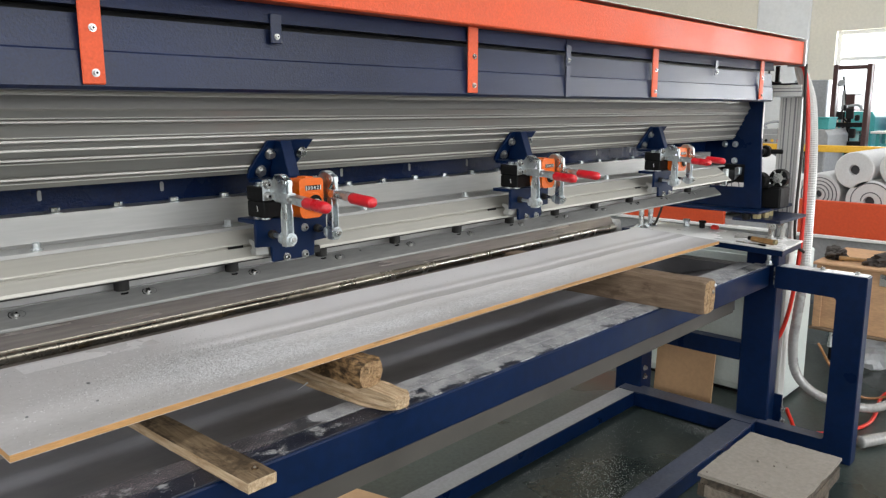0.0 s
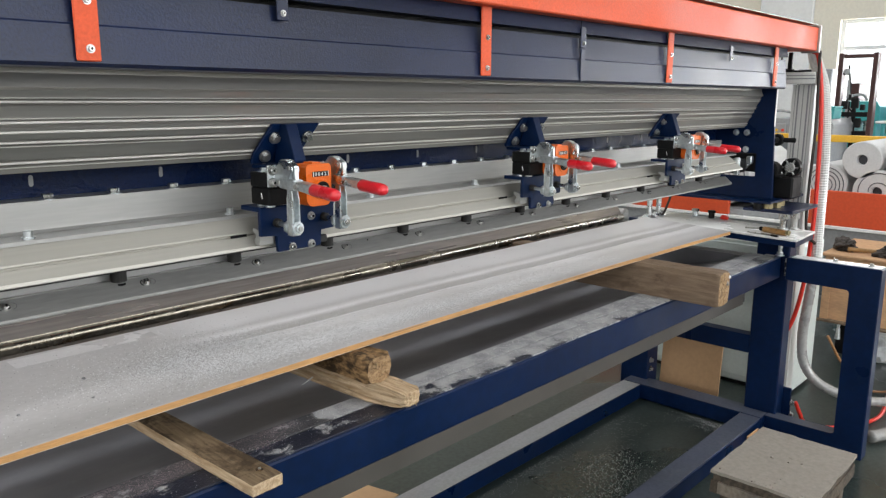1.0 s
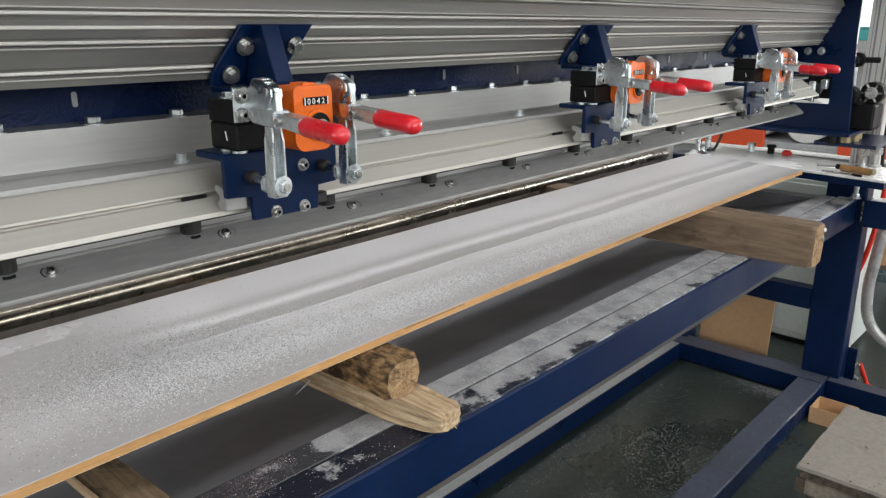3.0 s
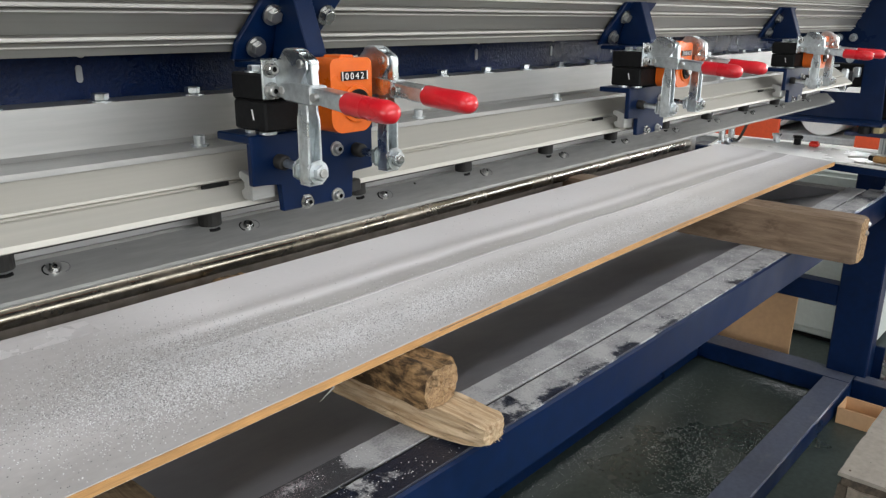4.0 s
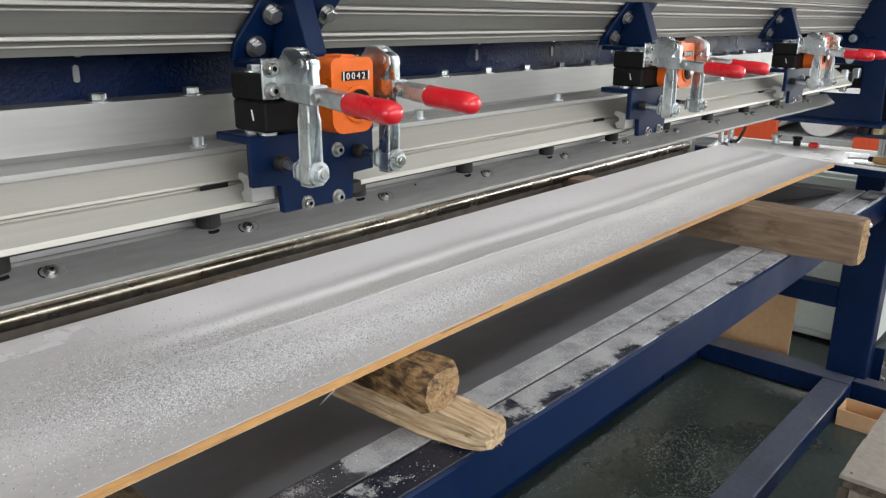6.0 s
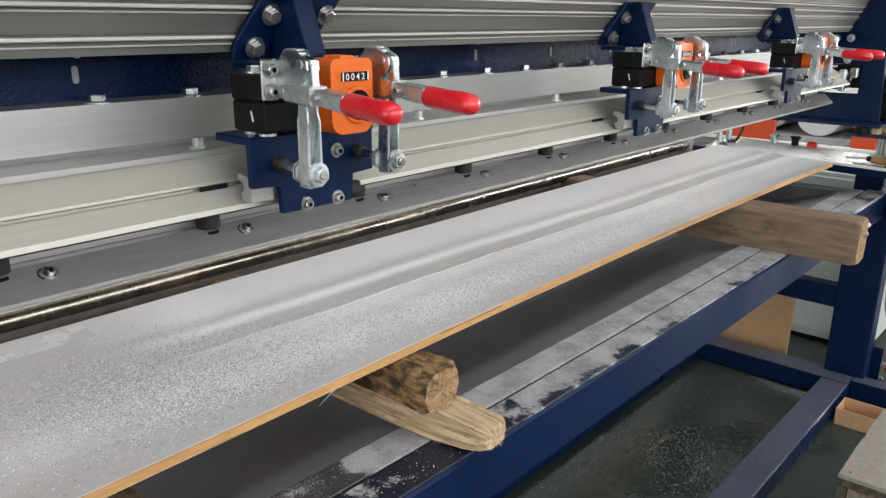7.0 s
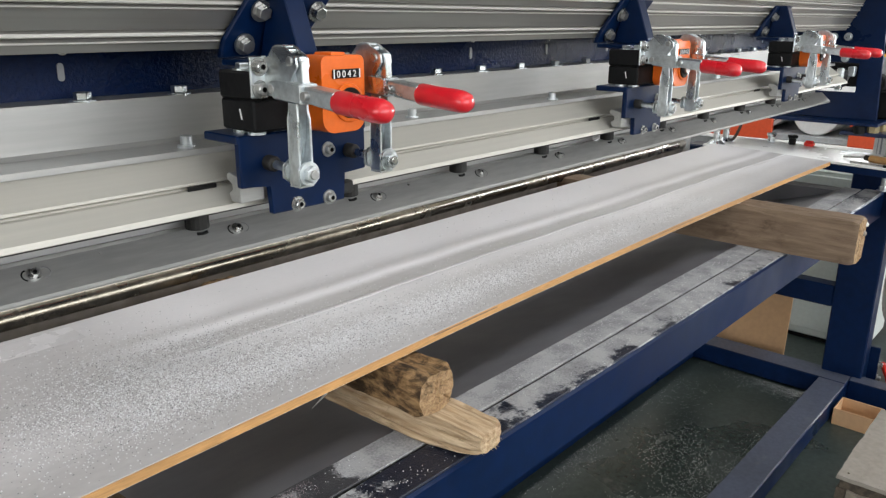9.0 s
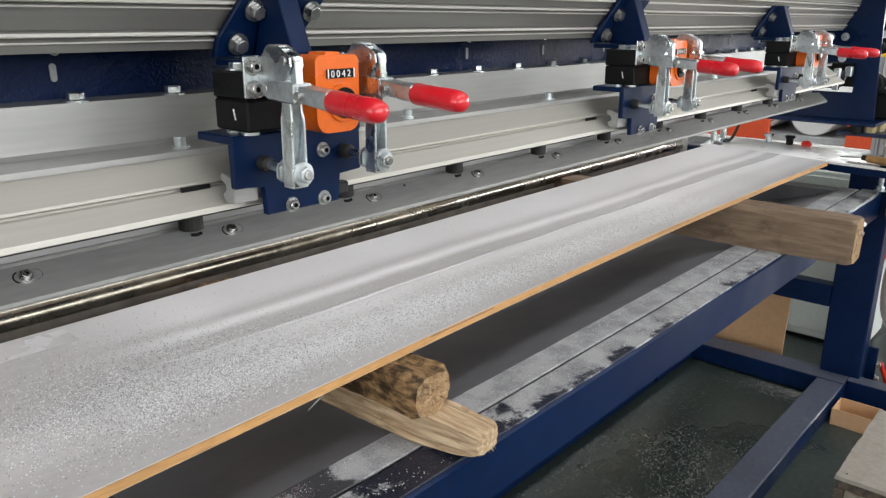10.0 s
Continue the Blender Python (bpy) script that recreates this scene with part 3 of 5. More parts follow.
# ---- welded stand ----
XL, XR = -0.45, 3.27
stand = thing("machine_stand", (1.4, 1.5, 0), "dark blue welded square-tube machine stand, dusty on top", "machine stand")
part("front_rail", box(XL, XR - 0.02, 1.256, 1.312, 0.638, 0.722, 0.004), BLUE, stand)
part("rail_top", box(XL, XR - 0.03, 1.258, 1.311, 0.7225, 0.7265, 0.001), GRIME, stand, "top face caked with dried white slurry")
part("back_rail", box(XL, XR, 1.93, 1.99, 0.632, 0.722, 0.004), BLUE, stand)
part("lower_front_rail", box(XL, 3.204, 1.263, 1.348, 0.005, 0.071, 0.004), BLUE, stand)
part("lower_back_rail", box(XL, 3.204, 1.79, 1.875, 0.005, 0.071, 0.004), BLUE, stand)
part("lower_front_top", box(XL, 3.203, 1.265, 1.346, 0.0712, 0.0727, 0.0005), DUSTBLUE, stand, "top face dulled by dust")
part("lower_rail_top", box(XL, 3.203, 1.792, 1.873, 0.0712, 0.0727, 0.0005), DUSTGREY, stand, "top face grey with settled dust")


def side_frame(x, far):
    """Cross frame of the stand: floor bar, posts, outrigger leg, top bar and middle bar."""
    s = 0.1 * far
    lo, hi = min(x, x + s), max(x, x + s)
    part("floor_bar", box(lo - 0.065, lo + 0.03, 1.263, 1.876, 0.006, 0.073, 0.004), BLUE, stand)
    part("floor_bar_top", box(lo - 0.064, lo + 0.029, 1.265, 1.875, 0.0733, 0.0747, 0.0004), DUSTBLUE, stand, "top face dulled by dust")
    inner = [(1.2625, 0.074), (1.017, 0.074), (1.008, 0.077), (1.003, 0.085), (1.003, 0.622), (1.006, 0.632), (1.014, 0.637), (1.233, 0.637)]
    part("outrigger_frame", slab_yz([(1.233, 0.7245), (0.907, 0.7245), (0.905, 0.0), (1.2625, 0.0)] + inner, lo - 0.033, lo + 0.03, 0.003), BLUE, stand, "welded outrigger frame with rounded inner corners")
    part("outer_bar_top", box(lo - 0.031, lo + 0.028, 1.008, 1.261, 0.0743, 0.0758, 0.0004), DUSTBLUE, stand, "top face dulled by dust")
    part("top_plate", box(lo - 0.03, lo + 0.027, 0.912, 1.215, 0.7248, 0.7275, 0.001), WHITE, stand, "white top strip")
    part("weld_bead", hose([(lo - 0.034, 1.2345, 0.65), (lo - 0.034, 1.2345, 0.69), (lo - 0.034, 1.2345, 0.72)], 0.0022, 26, 6, 0.0009), BOLT, stand, "grey weld bead")
    post = part("front_post", box(lo + 0.002, lo + 0.078, 1.234, 1.36, 0.0, 0.80, 0.004), BLUE, stand)
    part("foot_flange", box(lo + 0.078, lo + 0.09, 1.205, 1.26, 0.0, 0.17, 0.002), BLUE, post)
    for z in (0.06, 0.11):
        part("flange_bolt", hex_bolt((lo + 0.085, 1.203, z), (0, -1, 0), 0.009, 0.01), BOLT, post)
    part("middle_bar", box(lo + 0.004, lo + 0.064, 1.36, 1.83, 0.303, 0.378, 0.004), BLUE, stand)
    rear = part("rear_post", box(lo, lo + 0.1, 1.80, 1.93, 0.0, 0.80, 0.004), BLUE, stand)
    for z in (0.12, 0.16):
        part("flange_bolt", hex_bolt((lo + 0.03, 1.797, z), (0, -1, 0), 0.009, 0.01), BOLT, rear)
    for y in (0.95, 1.07):
        part("top_bolt", hex_bolt((lo, y, 0.7275), (0, 0, 1), 0.008, 0.008), BOLT, stand)


side_frame(XR, 1)
side_frame(XL - 0.1, 1)

# ---- trough under the board ----
tray = thing("drip_tray", (1.4, 1.6, 0.5), "dark grey sheet metal drip tray hung between the rails", "tray")
part("tray_front", slab_yz([(1.36, 0.7215), (1.366, 0.7215), (1.376, 0.52), (1.37, 0.52)], XL, 3.2), UNDERSIDE, tray)
part("tray_flange", box(XL, 3.22, 1.3158, 1.366, 0.7225, 0.7265, 0.001), DUSTED, tray, "grey steel flange dusted with slurry")
TROUGH = [(1.3675 + 0.5525 * u, 0.7205 - 0.109 * (1 - (1 - u) ** 2)) for u in [i / 20 for i in range(21)]]
part("tray_bottom", slab_yz(TROUGH + [(y, z - 0.006) for y, z in TROUGH[::-1]], XL, 3.2), TRAY, tray)
part("tray_back", slab_yz([(1.92, 0.606), (1.929, 0.606), (1.929, 0.72), (1.92, 0.72)], XL, 3.2), TRAY, tray)
part("tray_underside", slab_yz([(y, z - 0.01) for y, z in TROUGH] + [(y, z - 0.013) for y, z in TROUGH[::-1]], XL, 3.198), UNDERSIDE, tray, "dull brown underside")
part("tray_end", box(3.2, 3.206, 1.366, 1.93, 0.53, 0.715, 0.001), TRAY, tray)
part("tray_end_rim", rod((3.2, 1.36, 0.722), (3.2, 1.9, 0.722), 0.006, 10), PLATE, tray, "bright folded rim")

# ---- board and its supports ----
board = thing("coated_board", (0.565, 1.35, 0.82), "long grey-white coated fibreboard with tan edges, strewn with granules", "board")
BX0, BX1, BY0, BY1 = 0.565, 3.003, 1.35, 1.757


def front_y(x):
    """The board's front edge, cut slightly askew and bowed along its length."""
    return BY0 - 0.008 + 0.034 * math.sin(math.pi * (x - BX0) / (BX1 - BX0) / 1.25)


def board_layer(z0, z1, inset):
    own = bmesh.new()
    cuts = 40
    skew = 0.1
    rows = []
    for i in range(cuts + 1):
        u = i / cuts
        y0 = front_y(BX0 + (BX1 - BX0) * u)
        rows.append([(BX0 + (BX1 - BX0 + skew * v) * u, y0 + inset + (BY1 - y0 - 2 * inset) * v + 0.0006 * math.sin(u * 23 + v)) for v in (0, 1)])
    for z in (z0, z1):
        for r in rows:
            for x, y in r:
                own.verts.new((x, y, z))
    own.verts.ensure_lookup_table()
    k = 2 * (cuts + 1)
    vid = own.verts
    for i in range(cuts):
        a, b, c, d = 2 * i, 2 * i + 1, 2 * i + 3, 2 * i + 2
        own.faces.new((vid[a + k], vid[d + k], vid[c + k], vid[b + k]))
        own.faces.new((vid[a], vid[b], vid[c], vid[d]))
        own.faces.new((vid[a], vid[d], vid[d + k], vid[a + k]))
        own.faces.new((vid[b], vid[b + k], vid[c + k], vid[c]))
    own.faces.new((vid[0], vid[k], vid[k + 1], vid[1]))
    e = 2 * cuts
    own.faces.new((vid[e], vid[e + 1], vid[e + 1 + k], vid[e + k]))
    return own


part("core", board_layer(0.8262, 0.8365, 0.0), EDGE, board, "tan fibreboard core with a rough sawn edge")
# Underside is out of view; added in white to bounce light into the tray.
part("back_face", board_layer(0.8252, 0.826, 0.0012), WHITE, board, "white coated underside")
part("face", board_layer(0.8367, 0.838, 0.0012), BOARD, board, "grey-white face with drifts of pale powder")

for x, y, r in ((0.76, 1.553, 0.0035), (0.629, 1.469, 0.0024), (0.736, 1.457, 0.002)):
    part("scuff", rod((x, y, 0.8381), (x + 0.003, y + 0.001, 0.8386), r, 9), GREYBEAD, board, "small grey scuff")


part("tape", box(0.70, 0.967, 1.692, 1.744, 0.8381, 0.8384, 0.0001), TAPE, board, "strip of pale translucent tape")
for x0, x1, z in ((1.62, 1.86, 0.8345), (1.9, 2.32, 0.8335), (2.36, 2.5, 0.8342), (1.28, 1.42, 0.8346)):
    crack = hose([(x, front_y(x) + 0.0004, z) for x in (x0, x0 + (x1 - x0) * 0.35, x0 + (x1 - x0) * 0.7, x1)], 0.0008, 24, 5)
    part("split", crack, GREYWOOD, board, "dark split along the sawn edge")


def granules(name, count, seed, z, r0, r1, place, material, base, label):
    """Many small round grains lying on a surface, joined into one mesh."""
    rng = np.random.default_rng(seed)
    oct_v = np.array([(1, 0, 0), (-1, 0, 0), (0, 1, 0), (0, -1, 0), (0, 0, 1), (0, 0, -0.6)], float)
    oct_f = np.array([(0, 2, 4), (2, 1, 4), (1, 3, 4), (3, 0, 4), (2, 0, 5), (1, 2, 5), (3, 1, 5), (0, 3, 5)])
    verts, faces = [], []
    for _ in range(count):
        p = place(rng)
        if p is None:
            continue
        r = rng.uniform(r0, r1)
        a = rng.uniform(0, 6.28)
        c, s = math.cos(a), math.sin(a)
        v = oct_v * (r * rng.uniform(0.8, 1.3), r, r)
        v = v @ np.array([[c, s, 0], [-s, c, 0], [0, 0, 1]]) + (p[0], p[1], z + r * 0.5)
        faces.append(oct_f + 6 * len(verts))
        verts.append(v)
    vv = np.vstack(verts) - np.array(base)
    me = bpy.data.meshes.new(name)
    me.from_pydata(vv.tolist(), [], np.vstack(faces).tolist())
    me.polygons.foreach_set("use_smooth", [True] * len(me.polygons))
    me.materials.append(material)
    ob = new(name, me)
    ob.location = base
    return tagged(ob, label, "granules", kind="stuff")


def on_board(rng):
    """Denser near the start of the powder drifts and along the front half, thinning out to both ends."""
    for _ in range(80):
        x, y = rng.uniform(BX0 + 0.02, 2.3), rng.uniform(BY0, BY1 - 0.03)
        if y < front_y(x) + 0.005:
            continue
        core = math.exp(-((x - 0.98) / 0.12) ** 2 - ((y - 1.52) / 0.085) ** 2)
        front = math.exp(-((y - 1.435) / 0.038) ** 2) * math.exp(-max(0, x - 1.35) * 1.9) * math.exp(-(max(0, 1.0 - x) / 0.12) ** 2)
        mid = 0.3 * math.exp(-((y - 1.5) / 0.05) ** 2) * math.exp(-(max(0, x - 1.0) / 0.3) ** 2) * math.exp(-(max(0, 0.95 - x) / 0.2) ** 2)
        wide = 0.04 * math.exp(-max(0, 0.85 - x) * 4) * (1 if x < 1.1 else 0.15)
        if rng.random() < core + 0.9 * front + mid + wide:
            return x, y
    return None


granules("granules", 15500, 3, 0.838, 0.0005, 0.00105, on_board, BEAD, (1.0, 1.5, 0.838), "fine white granules strewn over the coated board")

# Grey grains added as the shade beside and between the white ones.
granules("granule_shading", 9000, 14, 0.838, 0.0004, 0.0009, on_board, GREYBEAD, (1.0, 1.5, 0.838), "darker grey grains that put in the shading among the white granules")


def lay(name, bm, m, material, label, category, smooth=False, group=""):
    bm.transform(m)
    base = m.translation.copy()
    bmesh.ops.translate(bm, verts=bm.verts, vec=-base)
    bmesh.ops.recalc_face_normals(bm, faces=bm.faces)
    me = bpy.data.meshes.new(name)
    bm.to_mesh(me)
    bm.free()
    me.materials.append(material)
    if smooth:
        for p in me.polygons:
            p.use_smooth = True
    ob = new(name, me)
    ob.location = base
    return tagged(ob, label, category, group)


def wood_thing(name, bm, m, material, label, extras=()):
    """A wooden bar as a thing with its bar and what sticks to it as parts."""
    e = thing(name, m.translation, label, "timber", "wooden bars under the board")
    bm.transform(m)
    part("bar", bm, material, e)
    for n, b, mm, lab in extras:
        part(n, b, mm, e, lab)
    return e


def splinter(p, d, r=0.0016):
    return rod(p, Vector(p) + Vector(d), r, 5, r2=0.0003)


def blob(x, y, z, r, seed):
    own = bmesh.new()
    bmesh.ops.create_icosphere(own, subdivisions=2, radius=r)
    for v in own.verts:
        v.co *= 1 + 0.5 * noise.noise(v.co * 120 + Vector((seed, 0, 0)))
        v.co += Vector((x, y, z))
    return own


wood_thing("timber_bar", timber(0.86, 0.078, 0.0985, 0.0026, 3.1, ridge=0.0012, round_end=0.1), pose(2.386, 1.118, 0.726, 0, 0, 1.5), (GREYWOOD, ENDGRAIN), "thick grey-brown squared timber bar across the stand",
           [("residue", blob(2.408, 1.119, 0.79, 0.007, 1), CEMENT, "white slurry residue"), ("residue", blob(2.42, 1.119, 0.806, 0.005, 5), CRUMB, "white slurry residue"), ("nail", rod((2.3485, 1.22, 0.777), (2.344, 1.22, 0.777), 0.003, 8), BOLT, "")])
wood_thing("split_wood_bar", timber(0.75, 0.054, 0.045, 0.0035, 7.7, taper=0.2, n=130, ridge=0.004, boat=0.012, round_end=0.12), pose(1.236, 1.232, 0.7265, 0, 0, 2), (PALEWOOD, PALEWOOD), "pale splintered wooden bar with a broken end",
           [("splinter", splinter((1.247, 1.24, 0.742), (0.002, -0.007, -0.009), 0.003), PALEWOOD, ""), ("frayed_end", fray(1.236, 1.236, 0.738, 0.034, 0.026, 4, 110, 0.008), PALEWOOD, "torn pale fibres"),
            ("splinter", splinter((1.212, 1.5, 0.737), (-0.05, -0.02, -0.004), 0.0022), CRUMB, "pale loose sliver")])
wood_thing("dark_wood_block", timber(0.5, 0.06, 0.0535, 0.005, 12.3, n=110, ridge=0.0018, round_end=0.16), pose(1.218, 1.303, 0.771, 0, 0, -1), (DARKWOOD, ENDGRAIN), "dark weathered wood block lying on a pale bar",
           [("frayed_end", fray(1.218, 1.3035, 0.776, 0.05, 0.042, 9, 80, 0.006), DARKWOOD, "torn dark fibres")])
wood_thing("wooden_plank", timber(0.70, 0.055, 0.0185, 0.0016, 21.9, ridge=0.0006, raw_side=True), pose(0.874, 1.178, 0.7268, 0.3, 0, 2), (PLANKWOOD, PALEWOOD), "stained flat wooden plank with a knot near its end",
           [("knot", rod((0.884, 1.214, 0.743), (0.884, 1.214, 0.7468), 0.0065, 12), DARKWOOD, "dark knot"), ("nail", rod((0.884, 1.214, 0.7468), (0.884, 1.214, 0.7482), 0.0025, 8), BOLT, "")])

# ---- overhead cover ----
CX0, CX1 = XL, 3.47
cover = thing("overhead_cover", (1.4, 1.4, 1.35), "navy cover panels under an orange top box along the machine", "machine cover")
part("top_box", slab_yz([(1.27, 1.497), (1.27, 1.583), (1.33, 1.592), (1.62, 1.592), (1.62, 1.497)], CX0, CX1, 0.003), ORANGE, cover, "orange powder-coated top box")
part("end_trim", box(CX1 + 0.001, CX1 + 0.012, 1.262, 1.33, 1.49, 1.592, 0.002), STEEL, cover, "grey steel end trim")
part("top_cap", box(CX0, CX1 + 0.004, 1.275, 1.33, 1.5935, 1.597, 0.001), STEEL, cover, "grey steel cap strip")
JOINTS = [CX0, 1.885, CX1 - 0.2]
for a, b in zip(JOINTS, JOINTS[1:]):
    part("lower_panel", slab_yz([(1.308, 1.352), (1.3025, 1.357), (1.306, 1.405), (1.3085, 1.4075), (1.313, 1.456), (1.33, 1.456), (1.33, 1.452), (1.318, 1.452), (1.313, 1.36), (1.40, 1.352)], a + 0.0015, b - 0.0015), NAVY, cover)
    part("upper_panel", slab_yz([(1.304, 1.4665), (1.31, 1.497), (1.36, 1.497), (1.36, 1.4665)], a + 0.0015, b - 0.0015), NAVY, cover)
for k in range(-1, 4):
    x = 0.711 + 0.808 * k
    st = part("strap", box(x - 0.016, x + 0.016, 1.2965, 1.3005, 1.359, 1.5, 0.0015), ORANGE, cover, "orange strap with two screws")
    for z in (1.375, 1.436):
        part("screw", socket_screw((x + 0.002, 1.2965, z), (0, -1, 0), 0.0038, 0.0035), BOLT, st)
for k in range(-1, 3):
    x = 1.02 + 0.865 * k
    tb = part("tab", box(x - 0.011, x + 0.011, 1.3, 1.3035, 1.433, 1.482, 0.0012), NAVY, cover)
    part("screw", socket_screw((x, 1.3, 1.444), (0, -1, 0), 0.0034, 0.0035), BOLT, tb)
part("joint_strip", box(1.876, 1.894, 1.3, 1.303, 1.354, 1.43, 0.001), NAVY, cover)

# ---- aluminium beam behind the clamps ----
beam = thing("aluminium_beam", (1.4, 1.45, 1.2), "ribbed grey aluminium extrusion running the machine's length", "beam")


def lean(z, out=0.0):
    """Front face of the beam, which leans forward at the top; out: distance proud of it."""
    u = (z - 1.206) / 0.116
    return 1.44 - 0.055 * u - out * 0.9, z - out * 0.42


prof = [(1.53, 1.206), lean(1.206)]
for zc, steps in ((1.222, 2), (1.251, 2), (1.269, 1), (1.278, 2), (1.307, 2)):
    for k in range(steps):
        z = zc - 0.0068 * (steps - 1 - k)
        prof += [lean(z - 0.0016), lean(z - 0.0012, 0.0022), lean(z + 0.0008, 0.0022), lean(z + 0.0024, -0.0022), lean(z + 0.0036)]
prof += [lean(1.322), (1.378, 1.326), (1.386, 1.345), (1.392, 1.43), (1.53, 1.43)]
part("extrusion", prism(prof, XL, 3.255), ALU, beam)
# Black sheet added behind the cover panels to put shade into their slit.
part("slit_shade_sheet", box(XL, 3.25, 1.34, 1.344, 1.44, 1.49, 0), BLACK, beam)
# Thin ribs in the lighter aluminium, painting the highlights along the ridges.
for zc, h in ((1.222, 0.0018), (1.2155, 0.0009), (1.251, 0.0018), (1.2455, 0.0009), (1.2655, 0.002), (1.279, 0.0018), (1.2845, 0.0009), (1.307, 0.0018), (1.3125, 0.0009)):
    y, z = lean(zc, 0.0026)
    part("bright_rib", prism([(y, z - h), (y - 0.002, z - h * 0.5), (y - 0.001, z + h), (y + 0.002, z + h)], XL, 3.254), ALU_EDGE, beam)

back = thing("rear_channel", (1.4, 1.55, 1.15), "dark blue steel channel behind the bolted plate", "channel")
part("channel_web", box(XL, 3.255, 1.552, 1.562, 1.10, 1.43, 0.001), HAMMER, back)
for k in range(-2, 11):
    x = 0.709 + 0.2155 * k
    part("slot", rrect_xz(x - 0.0033, x + 0.0033, 1.174, 1.192, 0.0033, 1.5505, 1.553, 0.0004), GREYFAR, back, "drilled slot showing grey steel")
    ring = [(x + 0.003 + 0.005 * math.cos(a), 1.5485, 1.2055 + 0.005 * math.sin(a)) for a in [i * math.tau / 10 for i in range(10)]]
    part("wire_loop", hose(ring, 0.0012, 24, 6), BOLT, back, "small bent wire loop")

# ---- bolted plate, shelf and guide rail ----
ledge = thing("bolted_ledge", (1.4, 1.5, 1.1), "grey milled steel ledge bolted along the channel", "ledge")
part("ledge_plate", slab_yz([(1.442, 1.1015), (1.442, 1.1075), (1.5, 1.1075), (1.504, 1.112), (1.504, 1.1565), (1.552, 1.1565), (1.552, 1.15), (1.512, 1.15), (1.512, 1.1015)], XL, 3.2), PLATE, ledge)
for k in range(-12, 21):
    x = 0.928 + 0.1045 * k
    if x > XL + 0.02 and x < 3.15:
        part("hex_bolt", hex_bolt((x, 1.516, 1.1565), (0, 0, 1), 0.0085, 0.0075), ZINC, ledge)
for k in range(-1, 7):
    x = 0.668 + 0.337 * k
    part("stud", rod((x, 1.462, 1.1015), (x, 1.462, 1.1195), 0.0062, 14, rod((x, 1.462, 1.1075), (x, 1.462, 1.11), 0.0095, 14), bevel=0.001), ZINC, ledge)

guide = thing("guide_rail", (1.4, 1.42, 1.06), "pale anodised aluminium guide rail with a long groove", "rail")
part("rail_body", prism([(1.438, 1.1005), (1.43, 1.1035), (1.427, 1.102), (1.399, 1.0835), (1.398, 1.081), (1.403, 1.0785), (1.403, 1.0765), (1.395, 1.0765), (1.374, 1.0625), (1.373, 1.0575), (1.38, 1.055), (1.46, 1.055), (1.46, 1.1005)], XL, 3.1), CREAM, guide)
# Dark strip puts in the shade under the rail, borrowing the rubber black.
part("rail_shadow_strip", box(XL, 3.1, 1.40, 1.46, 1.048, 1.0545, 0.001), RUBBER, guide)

lip = thing("lip_plate", (1.4, 1.45, 1.0), "grey steel lip plate with slotted screws over the board", "plate")
part("strip", box(XL, 3.13, 1.468, 1.476, 1.0225, 1.048, 0.001), PLATE, lip)
part("lip_sheet", slab_yz([(1.4685, 1.0225), (1.4485, 1.0245), (1.4215, 1.0009), (1.4215, 0.9975), (1.425, 0.9945), (1.476, 0.9855), (1.476, 0.9885), (1.43, 0.998), (1.452, 1.0185), (1.4685, 1.0185)], XL, 3.13), STEEL, lip)


def on_lip(x, v, h=0.0):
    """A point of the lip plate's sloping face: v down the slope from its upper fold, h proud of it."""
    return Vector((x, 1.4485 - 0.753 * v - 0.657 * h, 1.0245 - 0.657 * v + 0.753 * h))


LIP_OUT = (0, -0.657, 0.753)
for k in range(-5, 11):
    x = 1.0 + 0.2105 * k
    if x < 3.06:
        part("rubber_block", rod((x, 1.447, 1.0238), (x, 1.447, 1.046), 0.0125, 18, bevel=0.0015), RUBBER, lip)
        part("half_hole", hose([on_lip(x - 0.004, 0.0085, 0.0004), on_lip(x + 0.002, 0.0095, 0.0004), on_lip(x + 0.008, 0.0085, 0.0004)], 0.0019, 8, 6), BLACK, lip)
        # Dark arcs draw in the shaded rim of the screw's slot.
        arc = [on_lip(x + 0.049 + 0.0075 * math.cos(a), 0.0125 + 0.006 * math.sin(a), 0.0002) for a in [-1.4 + 0.35 * i for i in range(9)]]
        part("slot_edge_shade", hose(arc, 0.0005, 24, 6), GREYBEAD, lip)
        arc = [on_lip(x + 0.038 - 0.006 * math.cos(a), 0.0125 + 0.006 * math.sin(a), 0.0002) for a in [-1.3 + 0.4 * i for i in range(7)]]
        part("slot_edge_shade", hose(arc, 0.0007, 18, 6), BLACK, lip)
        part("screw", socket_screw(on_lip(x + 0.0425, 0.0125, 0.0006), LIP_OUT, 0.0041, 0.0032), BOLT, lip)
        if k % 2:
            part("pin_hole", rod(on_lip(x + 0.105, 0.005, -0.001), on_lip(x + 0.105, 0.005, 0.0006), 0.0016, 10), BOLT, lip)

# ---- apron with a rolled lip behind the board ----
apron = thing("steel_apron", (1.4, 1.88, 0.8), "sloping steel apron with a polished rolled lip", "apron")
part("apron_sheet", slab_yz([(1.858, 0.842), (1.95, 1.0), (1.956, 0.997), (1.864, 0.838)], XL, 3.08), LIP, apron, "brown-tinged polished sheet")
part("rolled_lip", rod((XL, 1.8615, 0.8275), (3.085, 1.8615, 0.8275), 0.016, 28), ROLLED, apron, "brassy polished rolled edge", smooth=True)
part("apron_skirt", box(XL, 3.08, 1.866, 1.872, 0.60, 0.815, 0.001), GREASY, apron, "dark greasy skirt")
